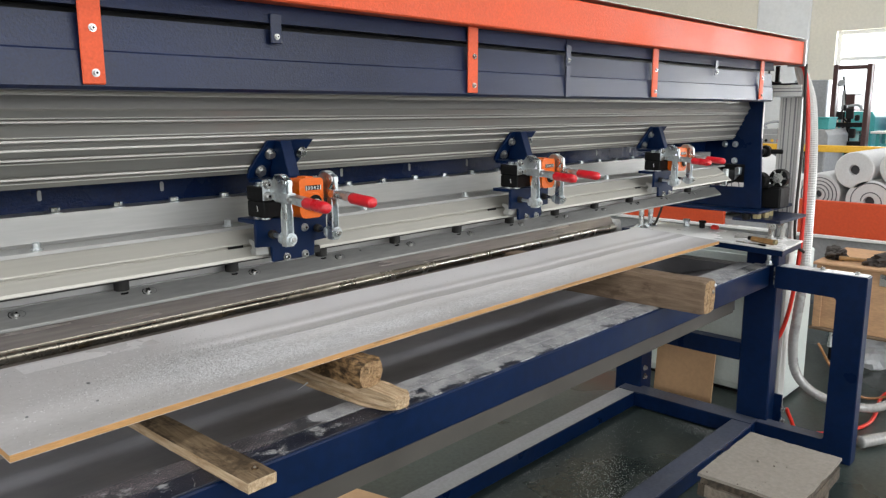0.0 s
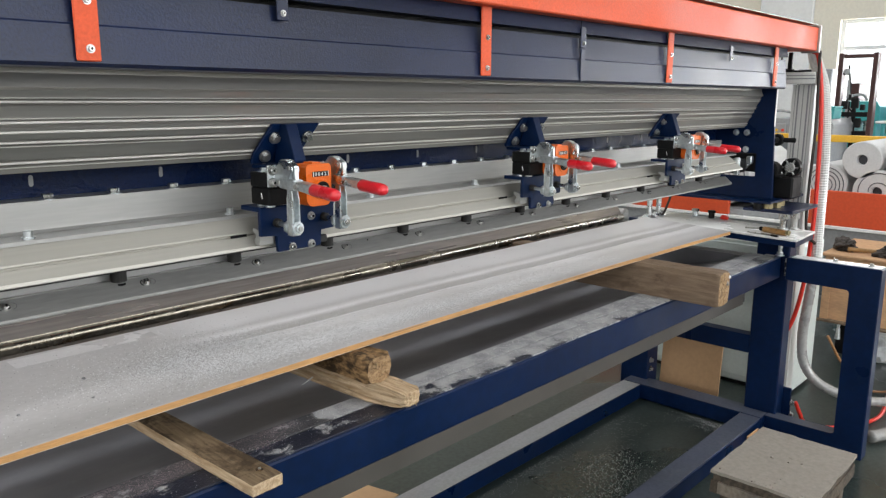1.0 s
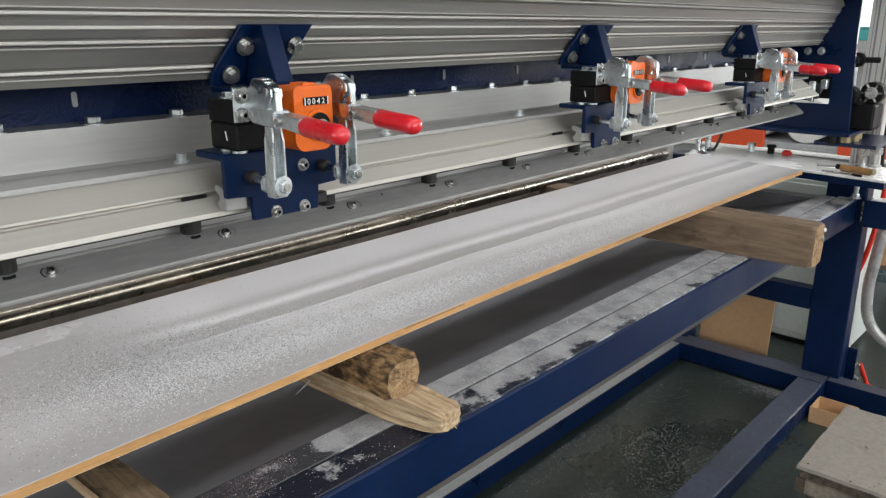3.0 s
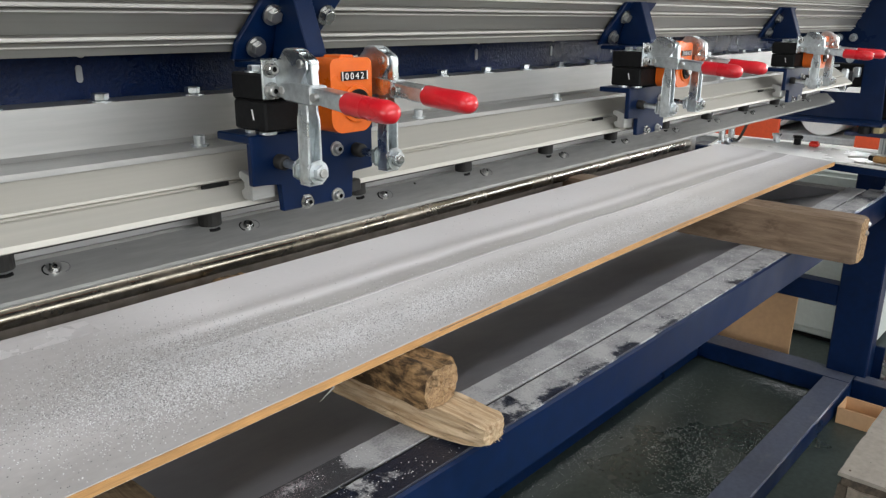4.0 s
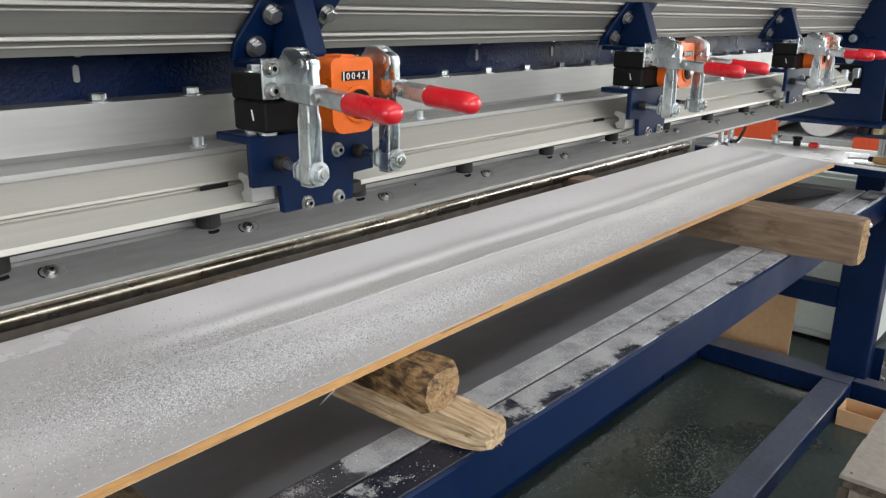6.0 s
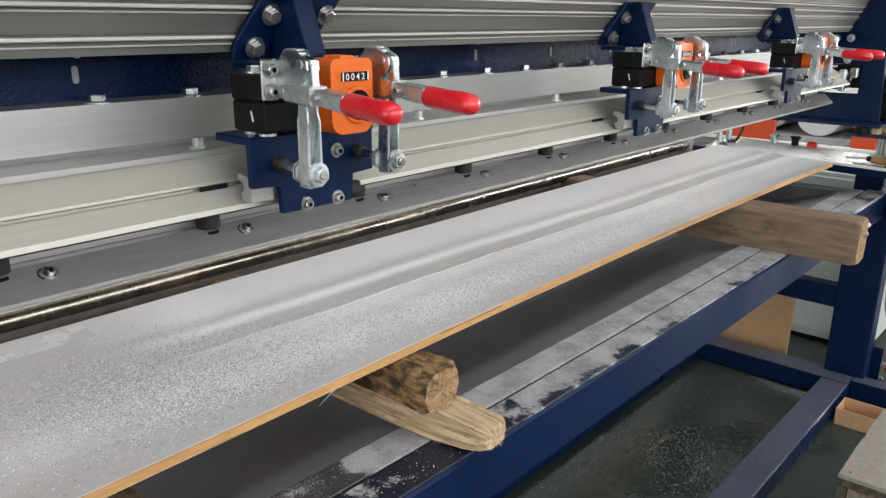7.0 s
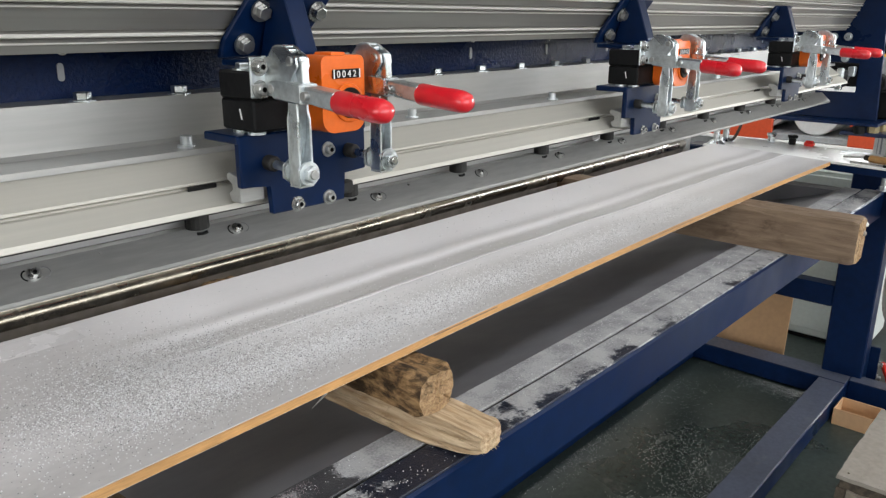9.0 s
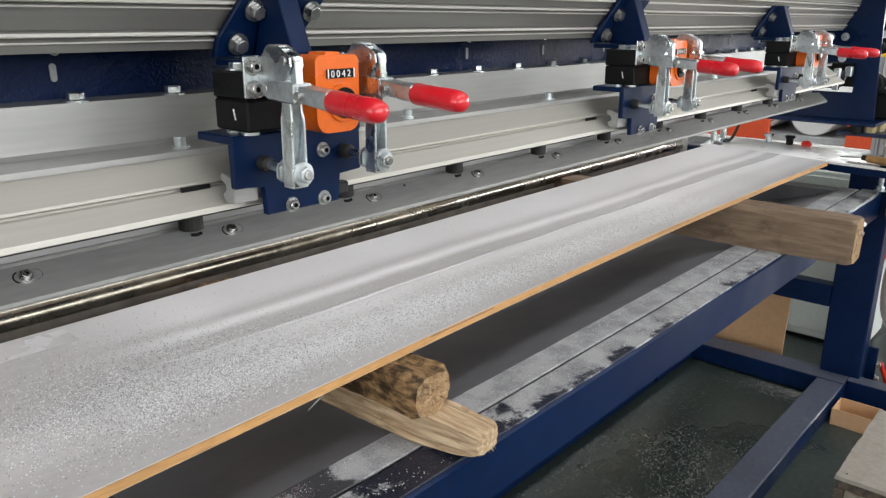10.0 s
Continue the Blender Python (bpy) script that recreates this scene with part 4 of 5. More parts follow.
part("end_cap", box(3.08, 3.125, 1.845, 1.93, 0.79, 0.86, 0.008), STEEL, apron)

# ---- clamp stations ----
CX = 1.082


def toggle_clamp(parent, x):
    """Zinc toggle clamp with a red grip: flange, body, lever, forked arm and spindle, in the plane x."""
    fl = part("toggle_clamp", box(x - 0.022, x - 0.0035, 1.3315, 1.3345, 1.166, 1.2035, 0.001), ZINC, parent, "zinc-plated toggle clamp with a red grip")
    for z in (1.194, 1.174):
        part("mounting_screw", socket_screw((x - 0.013, 1.3315, z), (0, -1, 0), 0.0055, 0.006), BOLT, fl)
    c = x - 0.0075
    body = [(1.332, 1.168), (1.332, 1.2015), (1.325, 1.202), (1.32, 1.208), (1.317, 1.2125), (1.301, 1.2125), (1.297, 1.209), (1.288, 1.2055), (1.2845, 1.2025), (1.2835, 1.195), (1.291, 1.186), (1.302, 1.168)]
    part("body_cheek", slab_yz(body, c, c + 0.0025, 0.0006), ZINC, fl)
    part("body_cheek", slab_yz([(y, z) for y, z in body if y < 1.326], c + 0.0125, c + 0.015, 0.0006), ZINC, fl)
    part("bridge", box(c + 0.0005, c + 0.0145, 1.303, 1.3155, 1.2095, 1.2135, 0.001), ZINC, fl)
    part("bridge_lip", slab_yz([(1.3035, 1.2085), (1.3035, 1.212), (1.2985, 1.2095), (1.2985, 1.2065)], c + 0.0026, c + 0.0124, 0.0005), ZINC, fl)
    part("link", slab_yz([(1.284, 1.2045), (1.281, 1.2), (1.2795, 1.17), (1.286, 1.166), (1.2915, 1.199)], c + 0.0035, c + 0.0115, 0.0008), ZINC, fl)
    part("gusset", slab_yz([(1.2925, 1.199), (1.2925, 1.174), (1.306, 1.176)], c + 0.0028, c + 0.0122, 0.0006), ZINC, fl)
    part("rivet", rod((c - 0.0015, 1.293, 1.2), (c + 0.0165, 1.293, 1.2), 0.0042, 14, bevel=0.0009), BOLT, fl)
    part("rivet", rod((x - 0.0135, 1.27, 1.1715), (x + 0.015, 1.27, 1.1715), 0.0042, 14, bevel=0.0009), BOLT, fl)
    part("rivet", rod((x - 0.0125, 1.317, 1.175), (x + 0.006, 1.317, 1.175), 0.0042, 14, bevel=0.0009), BOLT, fl)
    part("lever", slab_yz([(1.275, 1.1635), (1.275, 1.181), (1.3, 1.183), (1.32, 1.182), (1.322, 1.172), (1.315, 1.166)], x - 0.0115, x + 0.0095, 0.0015), ZINC, fl)
    part("lever_neck", slab_yz([(1.235, 1.1605), (1.235, 1.1762), (1.2755, 1.1795), (1.2755, 1.1655)], x - 0.0085, x + 0.0105, 0.0018), ZINC, fl)
    own = bmesh.new()
    k, rings = 20, []
    for u, r in ((0.0, 0.0096), (0.03, 0.0102), (0.35, 0.0101), (0.7, 0.0104), (0.84, 0.0101), (0.93, 0.0088), (0.98, 0.0062), (1.0, 0.0022)):
        c = Vector((x + 0.001, 1.238 - 0.06 * u, 1.168 - 0.0042 * u))
        rings.append([own.verts.new(c + Vector((math.cos(a) * r * 1.15, 0, math.sin(a) * r))) for a in [i * math.tau / k for i in range(k)]])
    for a, b in zip(rings, rings[1:]):
        for i in range(k):
            own.faces.new((a[i], a[(i + 1) % k], b[(i + 1) % k], b[i]))
    own.faces.new(rings[0])
    own.faces.new(rings[-1][::-1])
    for v in own.verts:
        v.co += noise.noise_vector(v.co * 130) * 0.0005
    part("grip", own, REDGRIP, fl, "glossy red vinyl grip", smooth=True)
    d = x + 0.0005
    wall = [(1.2865, 1.09), (1.2865, 1.149), (1.2885, 1.156), (1.2885, 1.168), (1.3, 1.168), (1.3, 1.156), (1.302, 1.149), (1.302, 1.09)]

    def fork_side(xa, xb, shift):
        """One cheek of the fork, drawn in towards the lever at its top."""
        own = slab_yz(wall, xa, xb, 0.0006)
        for v in own.verts:
            v.co.x += shift * min(1.0, max(0.0, (v.co.z - 1.146) / 0.010))
        return own
    part("fork_side", fork_side(d - 0.0084, d - 0.006, 0.0015), ZINC, fl)
    part("fork_side", fork_side(d + 0.006, d + 0.0084, -0.0015), ZINC, fl)
    part("fork_web", box(d - 0.006, d + 0.006, 1.2998, 1.302, 1.106, 1.15, 0.0005), ZINC, fl)
    part("fork_foot", box(d - 0.0082, d + 0.0082, 1.2867, 1.3018, 1.0875, 1.0898, 0.0006), ZINC, fl)
    lobes = ((-0.0115, -0.0055), (-0.0115, 0.0055), (-0.0065, 0.008), (-0.0035, 0.0108), (0.005, 0.0108), (0.0075, 0.008), (0.0115, 0.0055), (0.0115, -0.0055), (0.0065, -0.0098), (-0.0055, -0.0098))
    part("flange_washer", slab_xz([(d + a, 1.1005 + b) for a, b in lobes], 1.2838, 1.2863, 0.0005), ZINC, fl)
    part("flange_washer", slab_xz([(d + a, 1.1005 + b) for a, b in lobes], 1.3022, 1.3045, 0.0005), ZINC, fl)
    part("flange_washer", slab_xz([(d + a * 0.9, 1.1005 + b) for a, b in lobes], 1.3078, 1.3098, 0.0005), ZINC, fl)
    part("spindle_nut", hex_bolt((d, 1.2838, 1.1005), (0, -1, 0), 0.0078, 0.006), ZINC, fl)
    part("spindle_end", rod((d, 1.2778, 1.1005), (d, 1.274, 1.1005), 0.0044, 14, bevel=0.0008), BOLT, fl)
    part("spindle", rod((d, 1.2866, 1.1005), (d, 1.334, 1.103), 0.0042, 14), ZINC, fl)
    part("rubber_tip", rod((d, 1.333, 1.103), (d, 1.348, 1.1037), 0.0075, 16, bevel=0.0022), RUBBER, fl, "black rubber spindle tip", smooth=True)


def clamp_station(x):
    st = thing("clamp_station", (x, 1.35, 1.06), "blue carriage with two red-handled toggle clamps and an orange counter", "clamp station", "clamp stations on the rail")
    # plate bolted against the leaning beam
    pl = bmesh.new()
    outline = [(-0.047, 1.197), (-0.047, 1.216), (-0.022, 1.268), (0.082, 1.268), (0.045, 1.197)]
    va = [pl.verts.new((x + u, lean(z, 0.0045)[0], z)) for u, z in outline]
    vb = [pl.verts.new((x + u, lean(z, 0.0135)[0], z)) for u, z in outline]
    k = len(outline)
    for i in range(k):
        pl.faces.new((va[i], va[(i + 1) % k], vb[(i + 1) % k], vb[i]))
    pl.faces.new(va)
    pl.faces.new(vb[::-1])
    bmesh.ops.bevel(pl, geom=pl.edges[:], offset=0.0015, segments=1, affect="EDGES")
    bracket = part("bracket_plate", pl, BLUE, st)
    for u, z in ((-0.013, 1.249), (0.058, 1.249), (-0.025, 1.2165)):
        y, zz = lean(z, 0.014)
        part("bracket_bolt", hex_bolt((x + u, y, zz), (0, -0.93, -0.36), 0.0078, 0.0075), BOLT, bracket)
    part("rib", slab_yz([(1.362, 1.197), (1.36, 1.205), (1.384, 1.268), (1.402, 1.268), (1.425, 1.197)], x - 0.005, x + 0.019, 0.0012), BLUE, st)
    part("bridge_plate", box(x - 0.047, x + 0.045, 1.377, 1.432, 1.19, 1.1965, 0.0012), BLUE, st)
    for u, y in ((-0.066, 1.366), (-0.066, 1.345), (0.062, 1.345)):
        part("block_bolt", hex_bolt((x + u, y, 1.1893), (0, 0, 1), 0.0072, 0.0055), ZINC, st)
    blk = part("gear_block", box(x - 0.079, x + 0.079, 1.335, 1.3895, 1.164, 1.1895, 0.002), BLACK, st, "black gearbox block")
    part("lower_block", box(x - 0.0785, x + 0.0785, 1.3355, 1.389, 1.1345, 1.1635, 0.002), BLACK, blk)
    part("scratch_mark", slab_yz([(1.354, 1.145), (1.3565, 1.155), (1.358, 1.155), (1.3555, 1.145)], x - 0.0793, x - 0.078), WHITE_MARK, blk)
    for y in (1.345, 1.369):
        part("foot_washer", rod((x - 0.07, y, 1.1315), (x - 0.07, y, 1.134), 0.0085, 14), ZINC, st)
    part("shelf_plate", box(x - 0.092, x + 0.068, 1.3455, 1.402, 1.1235, 1.1315, 0.0012), BLUE, st)
    front = slab_xz([(x - 0.091, 1.131), (x - 0.091, 1.082), (x - 0.057, 1.081), (x - 0.057, 1.0515), (x + 0.035, 1.0515), (x + 0.035, 1.081), (x + 0.066, 1.081), (x + 0.066, 1.131)], 1.345, 1.353, 0.0012)
    fp = part("front_plate", front, BLUE, st)
    for u, z in ((-0.028, 1.0575), (0.013, 1.0575), (0.014, 1.1075)):
        part("screw", socket_screw((x + u, 1.345, z), (0, -1, 0), 0.0052, 0.0055), BOLT, fp)
    part("runner", prism([(1.354, 1.066), (1.354, 1.09), (1.372, 1.0945), (1.376, 1.092), (1.376, 1.087), (1.366, 1.084), (1.366, 1.077), (1.374, 1.074), (1.37, 1.066)], x - 0.087, x - 0.06, bevel=0.0008), STEEL, st, "notched grey slider end")
    part("open_slot", box(x - 0.118, x - 0.0875, 1.3935, 1.3965, 1.0765, 1.0808, 0.0004), BLACK, st, "dark open end of the groove")
    part("under_pad", box(x + 0.037, x + 0.062, 1.36, 1.372, 1.052, 1.066, 0.002), RUBBER, st)
    # counter
    hs = part("counter", rrect_xz(x - 0.029, x + 0.024, 1.1315, 1.203, 0.007, 1.2975, 1.334, 0.0045, r_low=0.014), DIAL, st, "orange plastic position counter")
    part("counter_lug", rrect_xz(x - 0.010, x + 0.008, 1.2, 1.2055, 0.0025, 1.306, 1.33, 0.001), DIAL, hs)
    part("counter_window", box(x - 0.0165, x + 0.0165, 1.2955, 1.2975, 1.182, 1.1905, 0.0006), BLACK, hs)
    part("counter_edge", box(x - 0.0162, x - 0.0148, 1.2949, 1.2956, 1.182, 1.1905, 0.0002), WHITE_MARK, hs)
    part("counter_edge", box(x + 0.0155, x + 0.0168, 1.2949, 1.2956, 1.182, 1.1905, 0.0002), WHITE_MARK, hs)
    for i, ch in enumerate("0042"):
        cu = bpy.data.curves.new("digit", "FONT")
        cu.body, cu.size, cu.align_x, cu.extrude = ch, 0.009, "CENTER", 0.0002
        tmp = bpy.data.objects.new("digit_source", cu)
        scene.collection.objects.link(tmp)
        bpy.context.view_layer.update()
        me = bpy.data.meshes.new_from_object(tmp.evaluated_get(bpy.context.evaluated_depsgraph_get()))
        bpy.data.objects.remove(tmp)
        own = bmesh.new()
        own.from_mesh(me)
        bpy.data.meshes.remove(me)
        own.transform(pose(x - 0.0105 + i * 0.0066, 1.2948, 1.1831, 90, 0, 0))
        part("digit", own, WHITE_MARK, hs, "white counter numeral")
    part("hub_collar", rod((x + 0.003, 1.2978, 1.159), (x + 0.003, 1.2955, 1.159), 0.0185, 28, bevel=0.0015), DIAL, hs)
    part("hub_ring", rod((x + 0.003, 1.2958, 1.159), (x + 0.003, 1.293, 1.159), 0.0145, 24, bevel=0.001), BLACK, hs)
    part("hub_shaft", rod((x + 0.003, 1.293, 1.159), (x + 0.003, 1.288, 1.159), 0.0075, 18, bevel=0.001), BOLT, hs)
    toggle_clamp(st, x - 0.060)
    toggle_clamp(st, x + 0.041)
    return st


first = clamp_station(CX)
for k in (1, 2):
    copy_thing(first, pose(CX + 0.726 * k, 1.35, 1.06))

# ---- right-hand end of the machine ----
endp = thing("end_plate", (3.27, 1.5, 0.93), "dark blue notched end plate bolted to a base flange", "end plate")
plate = part("notched_plate", slab_yz([(1.316, 0.936), (1.74, 0.936), (1.74, 1.0), (1.62, 1.017), (1.39, 1.017), (1.387, 1.02), (1.387, 1.107), (1.39, 1.11), (1.56, 1.11), (1.56, 1.42), (1.335, 1.42), (1.332, 1.24)], 3.262, 3.274, 0.0015), BLUE, endp)
for y, z in ((1.474, 1.186), (1.432, 1.187), (1.432, 1.122)):
    part("bolt", hex_bolt((3.262, y, z), (-1, 0, 0), 0.0085, 0.007), ZINC, plate)
part("edge_face", box(3.2622, 3.2738, 1.3305, 1.3325, 1.1, 1.418, 0.0005), COLUMN, plate, "pale front edge")
shaft = part("shaft_block", box(3.12, 3.2, 1.40, 1.45, 1.04, 1.09, 0.004), BLACK, endp, "black bearing block in the opening")
part("shaft", rod((3.05, 1.425, 1.066), (3.36, 1.425, 1.066), 0.011, 14), BOLT, shaft)
for x in (3.135, 3.185, 3.225):
    part("collar", rod((x, 1.425, 1.066), (x + 0.014, 1.425, 1.066), 0.02, 14, bevel=0.002), BOLT, shaft)
part("motor_block", box(3.276, 3.33, 1.376, 1.56, 1.035, 1.108, 0.004), BLACK, endp, "black motor block behind the opening")
part("clamp_lug", box(3.205, 3.23, 1.385, 1.405, 1.07, 1.1, 0.003), ZINC, shaft)
part("clamp_lug", box(3.1, 3.118, 1.39, 1.408, 1.035, 1.1, 0.003), ZINC, shaft)
part("base_flange", box(3.19, 3.62, 1.294, 1.80, 0.925, 0.9355, 0.0015), BLUE, endp)
part("levelling_plate", box(3.20, 3.49, 1.215, 1.40, 0.893, 0.905, 0.0015), NAVY, endp)
for x, y in ((3.217, 1.252), (3.258, 1.224)):
    part("jack_bolt", rod((x, y, 0.831), (x, y, 0.893), 0.011, 16, rod((x, y, 0.872), (x, y, 0.893), 0.018, 6, rod((x, y, 0.831), (x, y, 0.838), 0.02, 6)), bevel=0.001), BOLT, endp)
for x, y in ((3.215, 1.31), (3.27, 1.30), (3.34, 1.31)):
    part("brass_nut", rod((x, y, 0.905), (x, y, 0.925), 0.017, 6, bevel=0.002), BRASS, endp, "dull brass nut")
part("hanging_cable", hose([(3.2, 1.70, 0.925), (3.19, 1.71, 0.88), (3.2, 1.73, 0.845), (3.23, 1.76, 0.838)], 0.005, 24, 8), CABLE, endp)
part("drain_plug", rod((3.2, 1.345, 0.925), (3.2, 1.345, 0.9), 0.016, 14, bevel=0.003), BLACK, endp)
motor = thing("drive_unit", (3.36, 1.32, 0.936), "black drive gearbox with a ribbed handwheel on the flange", "gearbox")
part("housing", box(3.315, 3.42, 1.262, 1.36, 0.9365, 1.02, 0.006), BLACK, motor)
part("wheel", rod((3.34, 1.285, 1.055), (3.38, 1.285, 1.055), 0.036, 20, bevel=0.004), BLACK, motor)
part("wheel_hub", rod((3.33, 1.285, 1.055), (3.34, 1.285, 1.055), 0.02, 16, bevel=0.003), BOLT, motor)
for k in range(6):
    a = k * math.tau / 6
    part("spoke", rod((3.338, 1.285, 1.055), (3.338, 1.285 + 0.032 * math.cos(a), 1.055 + 0.032 * math.sin(a)), 0.0035, 8), BOLT, motor)
part("bearing", rod((3.29, 1.345, 1.045), (3.34, 1.345, 1.045), 0.032, 18, bevel=0.004), BLACK, motor)
part("bracket", box(3.29, 3.36, 1.30, 1.37, 1.018, 1.03, 0.002), BLACK, motor)
knob = thing("locking_knob", (3.3, 1.31, 1.16), "black locking knob screwed into the end plate", "knob")
part("stem", rod((3.274, 1.335, 1.16), (3.31, 1.335, 1.16), 0.012, 14, bevel=0.002), BLACK, knob)
part("grip_wheel", rod((3.31, 1.335, 1.16), (3.335, 1.335, 1.16), 0.024, 10, bevel=0.004), BLACK, knob)
part("lever", rod((3.322, 1.335, 1.16), (3.33, 1.27, 1.16), 0.009, 12, bevel=0.003), BLACK, knob)

col = thing("aluminium_column", (3.58, 1.33, 0), "grey slotted aluminium column at the machine's end", "column")
part("profile", box(3.55, 3.62, 1.288, 1.374, 0.0, 1.372, 0.002), COLUMN, col)
for y, w, mm in ((1.301, 0.0015, PLATE), (1.312, 0.003, GREYFAR), (1.331, 0.002, PLATE), (1.350, 0.003, GREYFAR), (1.361, 0.0015, PLATE)):
    part("groove", box(3.5487, 3.5503, y - w, y + w, 0.002, 1.37, 0.0004), mm, col)
part("cross_beam", box(3.50, 3.56, 1.275, 1.60, 1.374, 1.42, 0.003), COLUMN, col)
part("beam_groove", box(3.498, 3.5005, 1.275, 1.595, 1.392, 1.396, 0.0005), GREYFAR, col)
part("beam_groove", box(3.498, 3.5005, 1.275, 1.595, 1.405, 1.408, 0.0005), GREYFAR, col)
part("hanger", box(3.497, 3.512, 1.368, 1.384, 1.42, 1.497, 0.002), BLACK, col)
part("hanger_foot", box(3.494, 3.515, 1.36, 1.44, 1.421, 1.434, 0.004), BLACK, col)
part("hook", hose([(3.5, 1.41, 1.49), (3.49, 1.40, 1.44), (3.49, 1.36, 1.424), (3.49, 1.29, 1.424)], 0.004, 20, 8), BLACK, col)

def skewed_top(z0, z1, inset):
    own = bmesh.new()
    outline = [(3.03 + inset, 1.137 + inset), (3.27 - inset, 1.15 + inset), (3.37 - inset, 1.8 - inset), (3.115 + inset, 1.8 - inset)]
    a = [own.verts.new((x, y, z0)) for x, y in outline]
    b = [own.verts.new((x, y, z1)) for x, y in outline]
    for i in range(4):
        own.faces.new((a[i], a[(i + 1) % 4], b[(i + 1) % 4], b[i]))
    own.faces.new(a)
    own.faces.new(b[::-1])
    bmesh.ops.bevel(own, geom=own.edges[:], offset=0.0015, segments=1, affect="EDGES")
    return own


table = thing("white_end_table", (3.25, 1.4, 0.8), "white topped plate on blue posts beside the board", "table")
part("top", skewed_top(0.8225, 0.8305, 0.0), WHITE, table, "bright white laminate top")
part("under_plate", skewed_top(0.801, 0.822, 0.004), BLUE, table)
part("clip_bolt", hex_bolt((3.245, 1.262, 0.7265), (0, 0, 1), 0.012, 0.012, rod((3.245, 1.262, 0.735), (3.245, 1.262, 0.80), 0.008, 14)), ZINC, table)
tool = thing("screwdriver", (3.1, 1.24, 0.83), "screwdriver with an amber handle on the white table", "screwdriver")
part("handle", rod((3.118, 1.285, 0.841), (3.087, 1.192, 0.841), 0.0105, 10, bevel=0.003), TOOLHANDLE, tool)
part("cap", rod((3.087, 1.192, 0.843), (3.0835, 1.181, 0.843), 0.0095, 10, bevel=0.002), BRASS, tool)
part("ferrule", rod((3.118, 1.285, 0.842), (3.123, 1.299, 0.842), 0.008, 12, bevel=0.001), BLACK, tool)
part("blade", rod((3.123, 1.299, 0.842), (3.152, 1.365, 0.834), 0.003, 8), BOLT, tool)
pick = thing("steel_scriber", (3.06, 1.29, 0.83), "thin steel scriber on the white table", "scriber")
part("rod", rod((3.045, 1.225, 0.834), (3.07, 1.325, 0.8335), 0.0026, 8), BOLT, pick)
part("grip_sleeve", rod((3.04, 1.205, 0.8345), (3.047, 1.232, 0.8345), 0.0036, 10), BLACK, pick)
plug = thing("plastic_plug", (3.31, 1.56, 0.83), "small red plastic plug on the white table", "plug")
part("body", box(3.3, 3.322, 1.5, 1.53, 0.8305, 0.844, 0.003), REDHOSE, plug)
part("rim", box(3.303, 3.319, 1.503, 1.527, 0.844, 0.848, 0.002), REDHOSE, plug)
for i, (x, y) in enumerate(((3.31, 1.64), (3.31, 1.57))):
    nt = thing("nozzle_fitting", (x, y, 0.83), "small grey and black pipe fitting on the white table", "pipe fitting", "pipe fittings")
    part("body", rod((x, y, 0.8305), (x, y, 0.852), 0.012, 12, bevel=0.002), ZINC if i == 0 else BLACK, nt)
    part("cap", rod((x, y, 0.852), (x, y, 0.862), 0.017, 6, bevel=0.002), ZINC if i == 0 else BLACK, nt)
for x, y in ((3.155, 1.77), (3.235, 1.77)):
    pg = thing("support_leg", (x, y, 0.83), "grey steel levelling leg under the lip plate", "levelling leg", "levelling legs")
    part("stem", rod((x, y, 0.84), (x, y, 0.925), 0.011, 14), ZINC, pg)
    part("foot", rod((x, y, 0.8305), (x, y, 0.842), 0.03, 16, r2=0.018), ZINC, pg)

# ---- hoses and cables ----
duct = lay("flexible_duct", hose([(3.54, 1.305, 1.53), (3.54, 1.295, 1.47), (3.545, 1.252, 1.34), (3.55, 1.232, 1.1), (3.55, 1.226, 0.8), (3.555, 1.225, 0.6)], 0.024, 300, 14, 0.0008), Matrix(), DUCT, "ribbed silver flexible duct hanging from the top box", "duct")
clear = lay("clear_hose", hose([(3.555, 1.225, 0.62), (3.56, 1.24, 0.45), (3.57, 1.25, 0.33), (3.58, 1.235, 0.21), (3.6, 1.17, 0.13), (3.66, 1.06, 0.08), (3.8, 0.96, 0.05), (4.05, 0.92, 0.045), (4.4, 0.98, 0.045)], 0.02, 90, 12, 0.0006), Matrix(), CLEARHOSE, "milky clear hose curving down to the floor", "hose", True)
lay("clear_hose", hose([(3.42, 0.92, 0.03), (3.52, 0.87, 0.03), (3.66, 0.78, 0.03), (3.9, 0.6, 0.03)], 0.024, 40, 12, 0.0006), Matrix(), CLEARHOSE, "thick milky clear hose lying on the floor", "hose", True)
lay("red_hose", hose([(3.52, 1.3, 1.5), (3.52, 1.275, 1.47), (3.52, 1.25, 1.3), (3.52, 1.238, 1.05), (3.52, 1.236, 0.8), (3.52, 1.252, 0.55), (3.53, 1.29, 0.38), (3.5, 1.34, 0.3), (3.45, 1.38, 0.3)], 0.0085, 70, 10), Matrix(), REDHOSE, "bright red air hose beside the silver duct", "hose", True)
lay("red_hose", hose([(3.40, 1.2, 0.1), (3.42, 1.185, 0.05), (3.43, 1.16, 0.012), (3.47, 1.06, 0.01), (3.7, 0.96, 0.01), (4.1, 1.0, 0.01), (4.15, 0.9, 0.06), (3.98, 0.86, 0.01), (3.8, 0.85, 0.01)], 0.008, 70, 10), Matrix(), REDHOSE, "red air hose looping over the floor", "hose", True)
lay("black_cable", hose([(3.51, 1.27, 1.5), (3.5, 1.256, 1.2), (3.495, 1.258, 0.9), (3.5, 1.25, 0.78), (3.52, 1.22, 0.74)], 0.006, 50, 8), Matrix(), CABLE, "black cable hanging beside the red hose", "cable", True)
